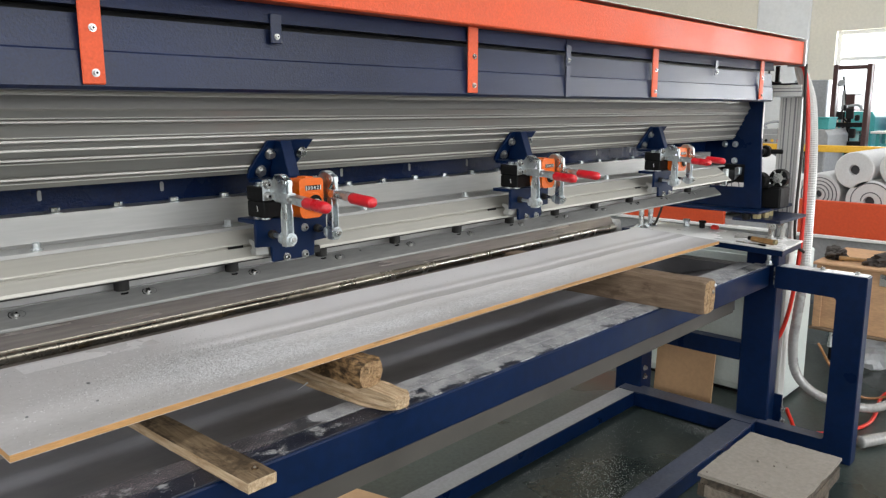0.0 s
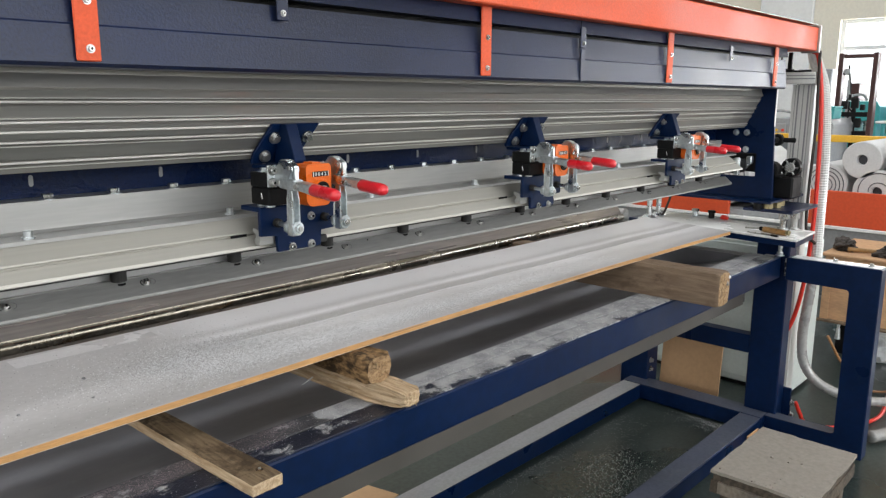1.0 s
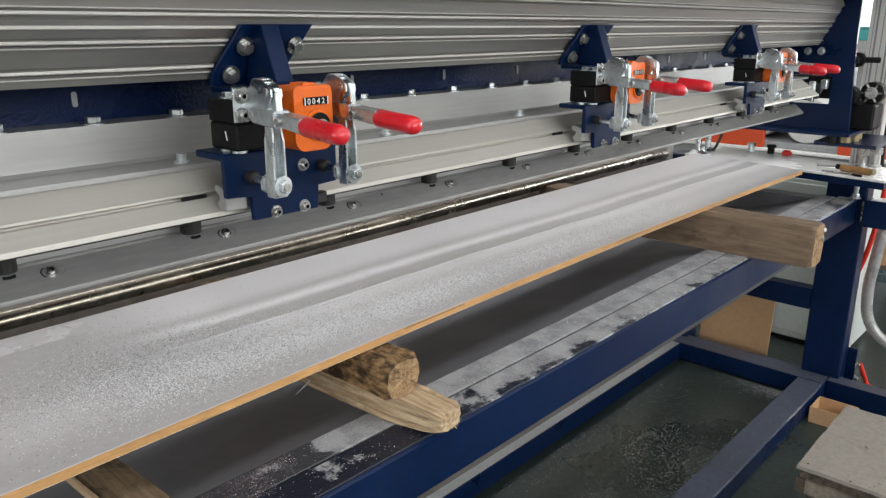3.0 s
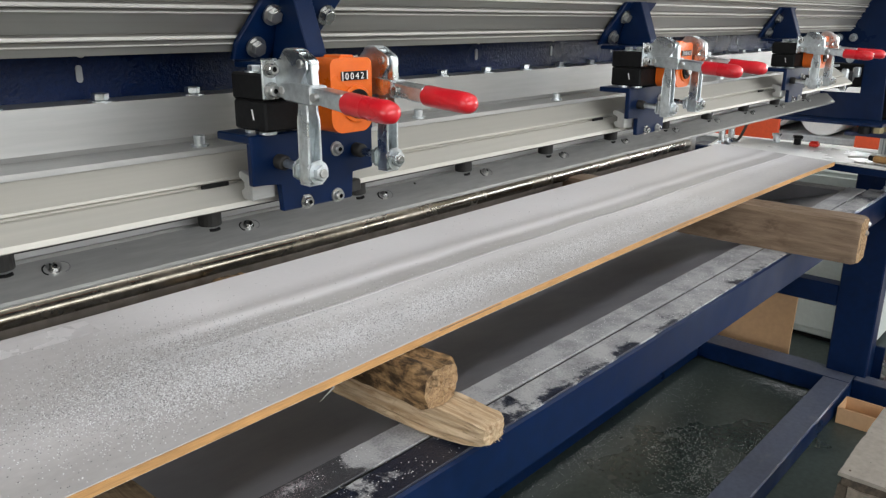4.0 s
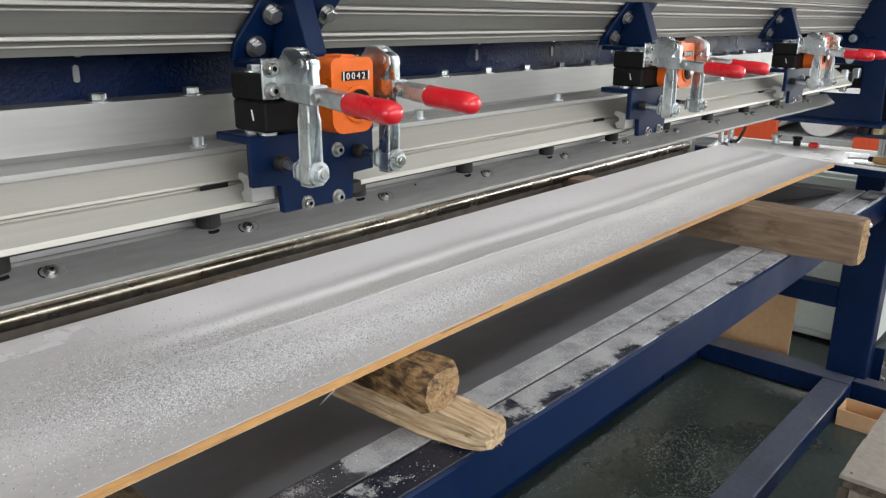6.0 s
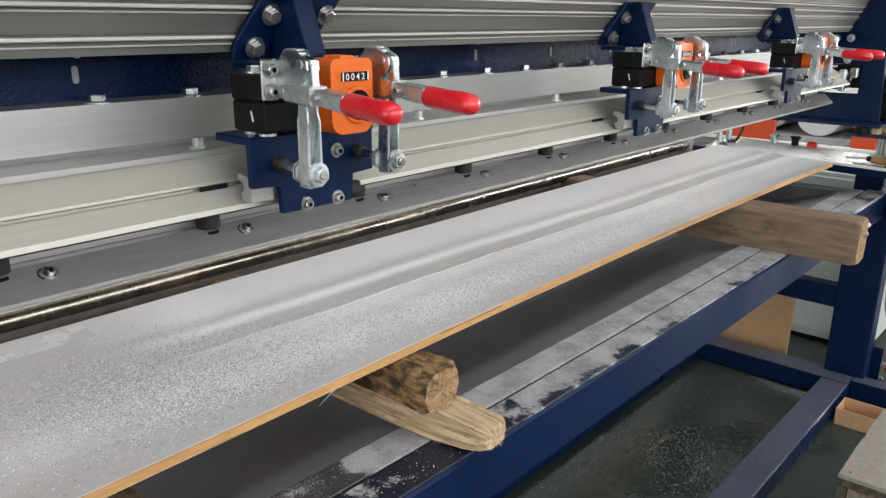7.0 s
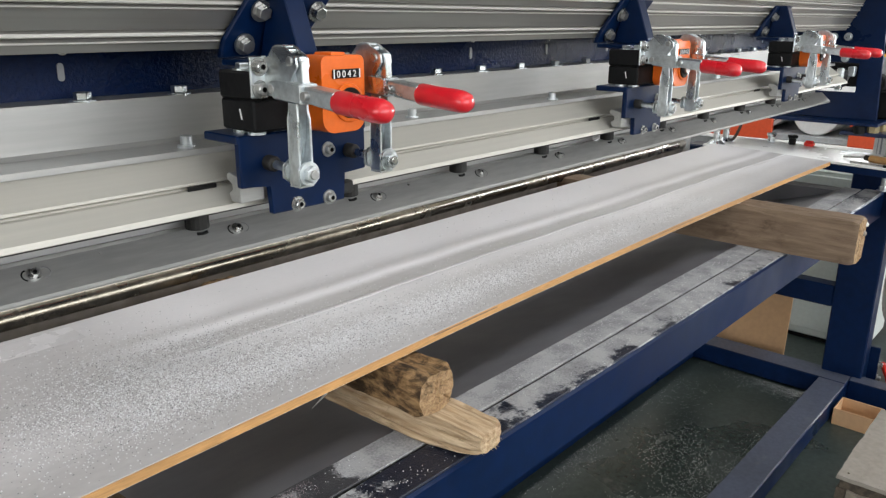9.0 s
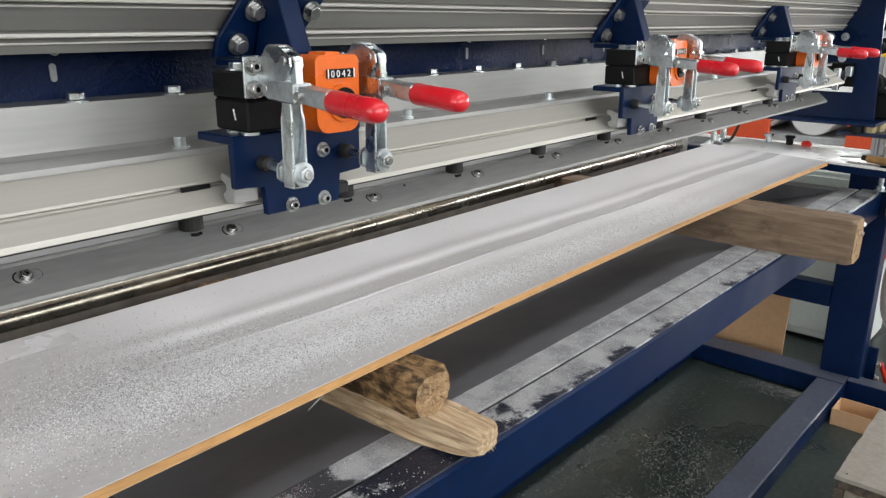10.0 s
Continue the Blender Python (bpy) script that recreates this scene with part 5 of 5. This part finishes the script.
lay("tan_cable", hose([(3.75, 1.2, 0.3), (3.82, 1.14, 0.16), (3.95, 1.05, 0.03), (4.2, 0.95, 0.01), (4.6, 0.9, 0.01)], 0.006, 50, 8), Matrix(), COPPER, "thin tan cable trailing over the floor", "cable", True)

# ---- cabinet, cardboard and crate ----
cab = thing("control_cabinet", (3.8, 1.5, 0), "pale grey-green steel cabinet behind the stand", "cabinet")
part("body", box(3.685, 3.97, 1.315, 2.0, 0.02, 0.69, 0.006), CABINET, cab)
part("door", box(3.675, 3.6835, 1.33, 1.985, 0.05, 0.67, 0.003), CABINET, cab)
part("plinth", box(3.7, 3.95, 1.33, 1.98, 0.0, 0.0195, 0.002), BLACK, cab)
lay("cardboard_sheet", box(-0.006, 0.006, 0, 0.27, 0, 0.27, 0.001), pose(3.42, 1.53, 0.0, 0, 6, 4), CARD, "brown cardboard sheet leaning behind the stand", "cardboard")
lay("cardboard_sheet", box(-0.2, 0.13, -0.1, 0.17, 0, 0.006, 0.001), pose(1.74, 2.03, 0.002, 0, 0, 14), CARD, "flat brown cardboard sheet lying on the floor", "cardboard")

crate = thing("wooden_crate", (4.5, 1.2, 0), "plywood transport crate with battens on short feet", "crate")
part("body", box(4.22, 4.72, 0.72, 1.375, 0.25, 0.565, 0.003), PLY, crate)
part("lid", box(4.2, 4.74, 0.7, 1.39, 0.566, 0.58, 0.003), PLY, crate)
part("base_board", box(4.205, 4.735, 0.705, 1.385, 0.235, 0.2495, 0.003), GREYWOOD, crate)
for y in (0.745, 1.355):
    part("batten", box(4.212, 4.2195, y - 0.018, y + 0.018, 0.25, 0.565, 0.002), PLY, crate)
for x in (4.5, 4.66):
    for y in (0.76, 1.34):
        part("foot", box(x, x + 0.05, y - 0.025, y + 0.025, 0.0, 0.2345, 0.003), BLACK, crate)
part("corner_latch", box(4.208, 4.2195, 1.06, 1.09, 0.5, 0.555, 0.002), BOLT, crate)
part("hook", rod((4.25, 1.29, 0.15), (4.25, 1.29, 0.2345), 0.014, 10, r2=0.006), ZINC, crate)


def crumpled(rx, ry, rz, seed, amount):
    own = bmesh.new()
    bmesh.ops.create_icosphere(own, subdivisions=4, radius=1)
    for v in own.verts:
        k = 1 + amount * noise.fractal(v.co * 1.6 + Vector((seed, 0, 0)), 1.0, 2.0, 4)
        v.co = Vector((v.co.x * rx * k, v.co.y * ry * k, max(v.co.z * k, -0.55) * rz))
    return own


for i, (x, y, a, s) in enumerate(((4.36, 1.33, 20, 0.9), (4.34, 1.1, -30, 1.0))):
    lay("work_glove", crumpled(0.1 * s, 0.055 * s, 0.035, 3 + i * 5, 0.5), pose(x, y, 0.599, 0, 0, a), CABLE, "crumpled dark work glove on the crate lid", "glove", group="gloves on the crate")
ham = thing("hammer", (4.33, 1.22, 0.58), "wooden handled hammer lying on the crate", "hammer")
part("handle", rod((4.3, 1.30, 0.594), (4.33, 1.16, 0.594), 0.012, 10, r2=0.009, bevel=0.002), TOOLHANDLE, ham)
part("head", box(4.315, 4.37, 1.13, 1.165, 0.581, 0.615, 0.004), BLACK, ham)
lay("plastic_bag", crumpled(0.16, 0.13, 0.13, 9, 0.35), pose(4.62, 1.18, 0.072), BAG, "crumpled white plastic bag on the floor", "bag")
lay("plastic_bag", crumpled(0.2, 0.22, 0.12, 19, 0.35), pose(5.0, 1.15, 0.066), BAG, "crumpled white plastic bag on the floor", "bag")

# ---- cement-crusted stool ----
stool = thing("step_stool", (2.38, 0.9, 0), "low wooden stool topped with a cement-crusted slab", "stool")


def crusted(x0, x1, y0, y1, z0, z1, seed, rough):
    own = bmesh.new()
    bmesh.ops.create_grid(own, x_segments=26, y_segments=26, size=0.5)
    top = list(own.verts)
    geo = bmesh.ops.extrude_face_region(own, geom=own.faces[:])
    low = [v for v in geo["geom"] if isinstance(v, bmesh.types.BMVert)]
    for v in low:
        v.co.z = -1
    for v in own.verts:
        u = Vector((x0 + (v.co.x + 0.5) * (x1 - x0), y0 + (v.co.y + 0.5) * (y1 - y0), z1 if v.co.z > -0.5 else z0))
        edge = max(abs(v.co.x), abs(v.co.y)) > 0.499
        d = noise.noise_vector(u * 28 + Vector((seed, 0, 0)))
        v.co = u + Vector((d.x, d.y, 0)) * (rough * 0.9 if edge else 0) + Vector((0, 0, d.z * rough * 0.35 + (noise.noise(u * 9) * rough * 0.4)))
    return own


part("slab", crusted(2.238, 2.622, 0.781, 1.056, 0.283, 0.292, 2, 0.0045), CEMENT, stool, "rough cement-crusted top slab")
part("seat", crusted(2.241, 2.619, 0.785, 1.052, 0.262, 0.2832, 8, 0.0085), STOOLWOOD, stool, "crumbling dirty seat board")
for y in (0.783, 1.034):
    part("apron_board", crusted(2.238, 2.622, y, y + 0.02, 0.225, 0.261, 5 + y, 0.003), STOOLWOOD, stool)
for x in (2.234, 2.604):
    part("side_board", crusted(x, x + 0.02, 0.804, 1.033, 0.228, 0.261, 11 + x, 0.003), PALESTOOL, stool, "pale splintered side board")
srng = random.Random(8)
for _ in range(26):
    edge = srng.random() < 0.6
    cx, cy = srng.uniform(2.25, 2.61), srng.uniform(0.79, 1.045)
    if edge:
        cx = 2.243 + abs(srng.gauss(0, 0.02))
    part("chip", blob(cx, cy, 0.2918, srng.uniform(0.002, 0.005), cx * 50), srng.choice((STOOLWOOD, CEMENT, CEMENT)), stool)
for x in (2.276, 2.582):
    for y in (0.822, 1.012):
        part("leg", box(x - 0.02, x + 0.02, y - 0.02, y + 0.02, 0.0, 0.256, 0.003), STOOLWOOD, stool)
for y in (0.822, 1.012):
    part("stretcher", box(2.2965, 2.5615, y - 0.012, y + 0.012, 0.1, 0.14, 0.002), STOOLWOOD, stool)

cb = thing("small_carton", (3.09, 1.19, 0), "small open brown carton beside the floor rail", "carton")
for b in ((3.04, 3.14, 1.128, 1.131, 0.004, 0.055), (3.04, 3.14, 1.249, 1.252, 0.004, 0.055), (3.04, 3.043, 1.131, 1.249, 0.004, 0.055), (3.137, 3.14, 1.131, 1.249, 0.004, 0.055)):
    part("side", box(*b, 0.0006), CARD, cb)
part("bottom", box(3.04, 3.14, 1.128, 1.252, 0.0, 0.0035, 0.0006), CARD, cb)


def on_floor(rng):
    x = 2.2 + abs(rng.normal(0, 0.42))
    y = rng.uniform(1.36, 1.77)
    if rng.random() < 0.06:
        return 3.2 - abs(rng.normal(0, 0.045)), 1.36 + abs(rng.normal(0, 0.11))
    if x > 3.15 or x < 1.2:
        return None
    if noise.noise(Vector((x * 6, y * 9, 0.3))) + 0.5 * noise.noise(Vector((x * 22, y * 22, 4.3))) < rng.uniform(0.0, 0.5):
        return None
    return x - 0.3 * rng.random(), y


granules("floor_crumbs", 26000, 5, 0.0, 0.0003, 0.0012, on_floor, CRUMB, (2.4, 1.5, 0.0), "white crumbs scattered on the dark floor under the stand")


def on_rail(rng):
    x, y = rng.uniform(0.7, 3.1), rng.uniform(1.262, 1.36)
    if noise.noise(Vector((x * 7, y * 20, 1.3))) < rng.uniform(-0.3, 0.6):
        return None
    return x, y


granules("rail_crumbs", 3000, 6, 0.7266, 0.0004, 0.0009, on_rail, CRUMB, (1.8, 1.31, 0.727), "white crumbs dusted over the stand's front rail")

def on_flange(rng):
    x, y = rng.uniform(0.55, 1.06), rng.uniform(1.262, 1.362)
    if noise.noise(Vector((x * 9, y * 26, 5.1))) + (y - 1.33) * 6 < rng.uniform(-0.2, 0.5):
        return None
    return x, y


granules("pink_dust", 16000, 11, 0.7266, 0.0003, 0.0006, on_flange, PINKDUST, (0.8, 1.31, 0.727), "pinkish grey dust caked on the rail and tray flange")

# ---- far side of the hall ----
line = thing("roll_stand", (5.4, 2.2, 0), "red-orange roll stand loaded with foam rolls", "roll stand")
for y0, y1 in ((1.0, 1.86), (2.275, 3.4)):
    part("side_panel", box(5.2, 5.23, y0, y1, 0.565, 0.775, 0.004), REDORANGE, line)
part("bottom_strip", box(5.19, 5.24, 1.0, 3.4, 0.545, 0.5645, 0.003), WHITE, line)
part("under_panel", box(5.22, 5.25, 1.0, 3.4, 0.40, 0.5445, 0.003), GREYFAR, line)
for y in (1.05, 3.3):
    part("post", box(5.21, 5.29, y, y + 0.08, 0.0, 0.3995, 0.004), GREYFAR, line)
    part("post", box(6.3, 6.38, y, y + 0.08, 0.0, 0.72, 0.004), GREYFAR, line)
part("bed", box(5.231, 6.4, 1.0, 3.4, 0.565, 0.6, 0.004), GREYFAR, line)


def foam_roll(x, y, z, r, hole, turns, tilt=0.0):
    """A roll of foam sheet along x; its end shows the wound sheet as a spiral of dark gaps round an open core."""
    rl = thing("foam_roll", (x, y, z - r), "pale grey foam sheet roll, its end showing the wound layers", "foam roll", "foam rolls")
    own = bmesh.new()
    k = 44
    prof = ((hole, 0.06), (hole, 0.004), (hole + 0.004, 0.0), (r - 0.006, 0.0), (r, 0.006), (r, 0.82))
    rings = [[own.verts.new((x + d + tilt * math.sin(i * math.tau / k), y + q * (1 + 0.012 * math.sin(3 * i * math.tau / k)) * math.cos(i * math.tau / k), z + q * math.sin(i * math.tau / k))) for i in range(k)] for q, d in prof]
    for u, v in zip(rings, rings[1:]):
        for i in range(k):
            own.faces.new((u[i], u[(i + 1) % k], v[(i + 1) % k], v[i]))
    own.faces.new(rings[-1])
    part("roll", own, FOAM, rl)
    part("core", rod((x + 0.05, y, z), (x + 0.06, y, z), hole * 0.99, 20), FOAMDARK, rl)
    if turns:
        n = int(turns * 30)
        pts = []
        for i in range(n + 1):
            q = hole + 0.012 + (r - hole - 0.022) * i / n
            a = turns * math.tau * i / n
            pts.append((x - 0.0005, y + q * math.cos(a), z + q * math.sin(a)))
        part("layer_gap", hose(pts, 0.0032, n, 5), FOAMDARK, rl, "dark gap between wound layers")


foam_roll(5.3, 1.535, 0.96, 0.11, 0.03, 0)
foam_roll(5.32, 1.735, 0.80, 0.13, 0.022, 4)
foam_roll(5.3, 1.44, 0.775, 0.13, 0.03, 1.4)
foam_roll(5.3, 1.29, 0.985, 0.11, 0.03, 0)
foam_roll(5.27, 2.06, 0.731, 0.13, 0.025, 0)
foam_roll(5.35, 2.41, 0.80, 0.2, 0.03, 3)
yel = thing("yellow_rail", (5.7, 1.8, 0), "yellow painted guard rail on posts", "guard rail")
part("rail", box(6.5, 6.56, 0.4, 3.4, 1.0, 1.052, 0.004), YELLOW, yel)
for y in (0.45, 3.3):
    part("post", box(6.5, 6.56, y, y + 0.06, 0.0, 0.9995, 0.004), YELLOW, yel)

mast = thing("lift_mast", (7.5, 2.19, 0), "dark red-brown steel forklift mast standing by the windows", "lift mast")
for y in (2.045, 2.309):
    part("upright", box(7.46, 7.56, y, y + 0.037, 0.0, 1.7, 0.005), MAST, mast)
part("top_bar", box(7.47, 7.55, 2.083, 2.308, 1.66, 1.69, 0.004), MAST, mast)
part("middle_bar", box(7.47, 7.55, 2.083, 2.308, 1.17, 1.21, 0.004), BLACK, mast)
part("lower_bar", box(7.47, 7.55, 2.083, 2.308, 1.0, 1.05, 0.004), BLACK, mast)
part("cylinder", rod((7.51, 2.2, 0.0), (7.51, 2.2, 1.3), 0.018, 12), BLACK, mast)
part("chain", rod((7.5, 2.24, 0.4), (7.5, 2.24, 1.3), 0.008, 8), BLACK, mast)
part("hydraulic_hose", hose([(7.5, 2.27, 1.6), (7.48, 2.25, 1.5), (7.48, 2.235, 1.4), (7.5, 2.26, 1.28), (7.5, 2.2, 1.2)], 0.008, 30, 8), BLACK, mast)
part("lamp_bracket", box(7.46, 7.5, 2.255, 2.3, 1.52, 1.55, 0.004), BLACK, mast)
part("work_lamp", rod((7.46, 2.262, 1.545), (7.42, 2.262, 1.545), 0.026, 14, bevel=0.005), GREYFAR, mast)
part("guard", box(7.47, 7.49, 2.235, 2.262, 1.32, 1.48, 0.004), GREYFAR, mast)
for y, z, w, h in ((2.26, 1.235, 0.05, 0.07), (2.18, 1.24, 0.06, 0.09), (2.12, 1.225, 0.035, 0.05), (2.22, 1.31, 0.025, 0.05), (2.15, 1.08, 0.05, 0.08)):
    part("carriage_block", box(7.43, 7.47, y - w / 2, y + w / 2, z, z + h, 0.006), BLACK, mast)


def machine(name, x, y0, y1, z1, paint, label):
    """A far machine: plinth, bed, two cheeks, a head with a hood, and a small control box."""
    e = thing(name, (x, y0, 0), label, "machine")
    w = y1 - y0
    part("plinth", box(x, x + 0.7, y0, y1, 0.0, 0.12, 0.01), GREYFAR, e)
    part("bed", box(x + 0.03, x + 0.67, y0 + 0.02, y1 - 0.02, 0.1205, z1 * 0.6, 0.012), paint, e)
    part("table", box(x - 0.03, x + 0.7, y0 - 0.02, y1 + 0.02, z1 * 0.6005, z1 * 0.64, 0.006), WHITE, e, "pale worn table plate")
    for y in (y0 + 0.03, y1 - 0.09):
        part("cheek", box(x + 0.1, x + 0.6, y, y + 0.06, z1 * 0.6405, z1 * 0.86, 0.008), paint, e)
    part("head", slab_yz([(y0, z1 * 0.8605), (y0, z1 * 0.96), (y0 + 0.03, z1), (y1 - 0.03, z1), (y1, z1 * 0.96), (y1, z1 * 0.8605)], x + 0.05, x + 0.65, 0.004), paint, e)
    part("spindle", rod((x + 0.3, y0 + w * 0.5, z1 * 0.68), (x + 0.3, y0 + w * 0.5, z1 * 0.86), 0.03, 14, bevel=0.004), BOLT, e)
    part("control_box", box(x + 0.02, x + 0.0495, y0 + w * 0.65, y0 + w * 0.9, z1 * 0.87, z1 * 0.96, 0.004), GREYFAR, e)
    for k in range(3):
        y = y0 + w * (0.68 + 0.09 * k)
        part("button", rod((x + 0.02, y, z1 * 0.915), (x + 0.012, y, z1 * 0.915), 0.012, 10), (REDHOSE, YELLOW, BLACK)[k], e)
    part("pipe", hose([(x + 0.08, y1 - 0.05, z1), (x + 0.08, y1 - 0.04, z1 + 0.04), (x + 0.1, y1 - 0.15, z1 + 0.06), (x + 0.12, y0 + w * 0.4, z1 + 0.005)], 0.012, 24, 8), GREYFAR, e)


machine("teal_press", 8.2, 2.18, 2.50, 1.30, TEAL, "teal painted press with a pale worn table")
machine("blue_machine", 8.4, 0.9, 2.13, 1.36, BLUEFAR, "bright blue machine with a pale table by the window")
machine("grey_machine", 6.9, 2.19, 2.75, 1.16, GREYFAR, "grey machine with a small control box")
bin_ = thing("parts_bin", (6.95, 2.2, 1.16), "teal plastic parts bin standing on the grey machine", "bin")
part("tub", slab_yz([(2.2, 1.161), (2.195, 1.245), (2.31, 1.245), (2.305, 1.161)], 6.96, 7.16, 0.004), TEAL, bin_)
part("rim", box(6.95, 7.17, 2.19, 2.315, 1.2455, 1.26, 0.003), TEAL, bin_)
crt = thing("brown_carton", (8.3, 2.38, 1.3), "brown-red cardboard carton on the teal press", "carton")
part("body", box(8.3, 8.6, 2.385, 2.49, 1.305, 1.46, 0.003), MAST, crt)
part("flap", box(8.296, 8.604, 2.381, 2.494, 1.4605, 1.466, 0.002), MAST, crt)
frame_ = thing("teal_trestle", (7.8, 1.95, 0), "teal welded steel trestle with a white board on top", "trestle")
for y in (1.78, 2.02):
    for x in (7.8, 8.0):
        part("leg", box(x, x + 0.03, y, y + 0.03, 0.0, 1.11, 0.003), TEAL, frame_)
part("top_board", box(7.77, 8.06, 1.74, 2.09, 1.1105, 1.13, 0.003), WHITE, frame_)
part("cross_bar", box(7.8, 7.83, 1.8105, 2.0195, 0.99, 1.02, 0.003), TEAL, frame_)
sh = thing("dark_cupboard", (9.2, 3.0, 0), "dark grey cupboard against the hall wall", "cupboard")
part("body", box(9.0, 9.35, 2.84, 3.19, 0.0, 1.63, 0.01), GREYFAR, sh)
for y in (2.845, 3.018):
    dr = part("door", box(8.985, 8.9995, y, y + 0.165, 0.1, 1.6, 0.004), GREYFAR, sh)
    part("handle", box(8.97, 8.985, y + 0.07, y + 0.085, 0.9, 1.02, 0.003), BOLT, dr)
ext = thing("fire_extinguisher", (7.35, 2.21, 0.94), "small red extinguisher hung on the lift mast", "extinguisher")
part("bottle", rod((7.42, 2.225, 1.05), (7.42, 2.225, 1.13), 0.022, 14, bevel=0.008), REDHOSE, ext)
part("valve", rod((7.42, 2.225, 1.13), (7.42, 2.225, 1.15), 0.008, 10), BLACK, ext)
part("strap", box(7.43, 7.47, 2.215, 2.235, 1.08, 1.095, 0.002), BLACK, ext)
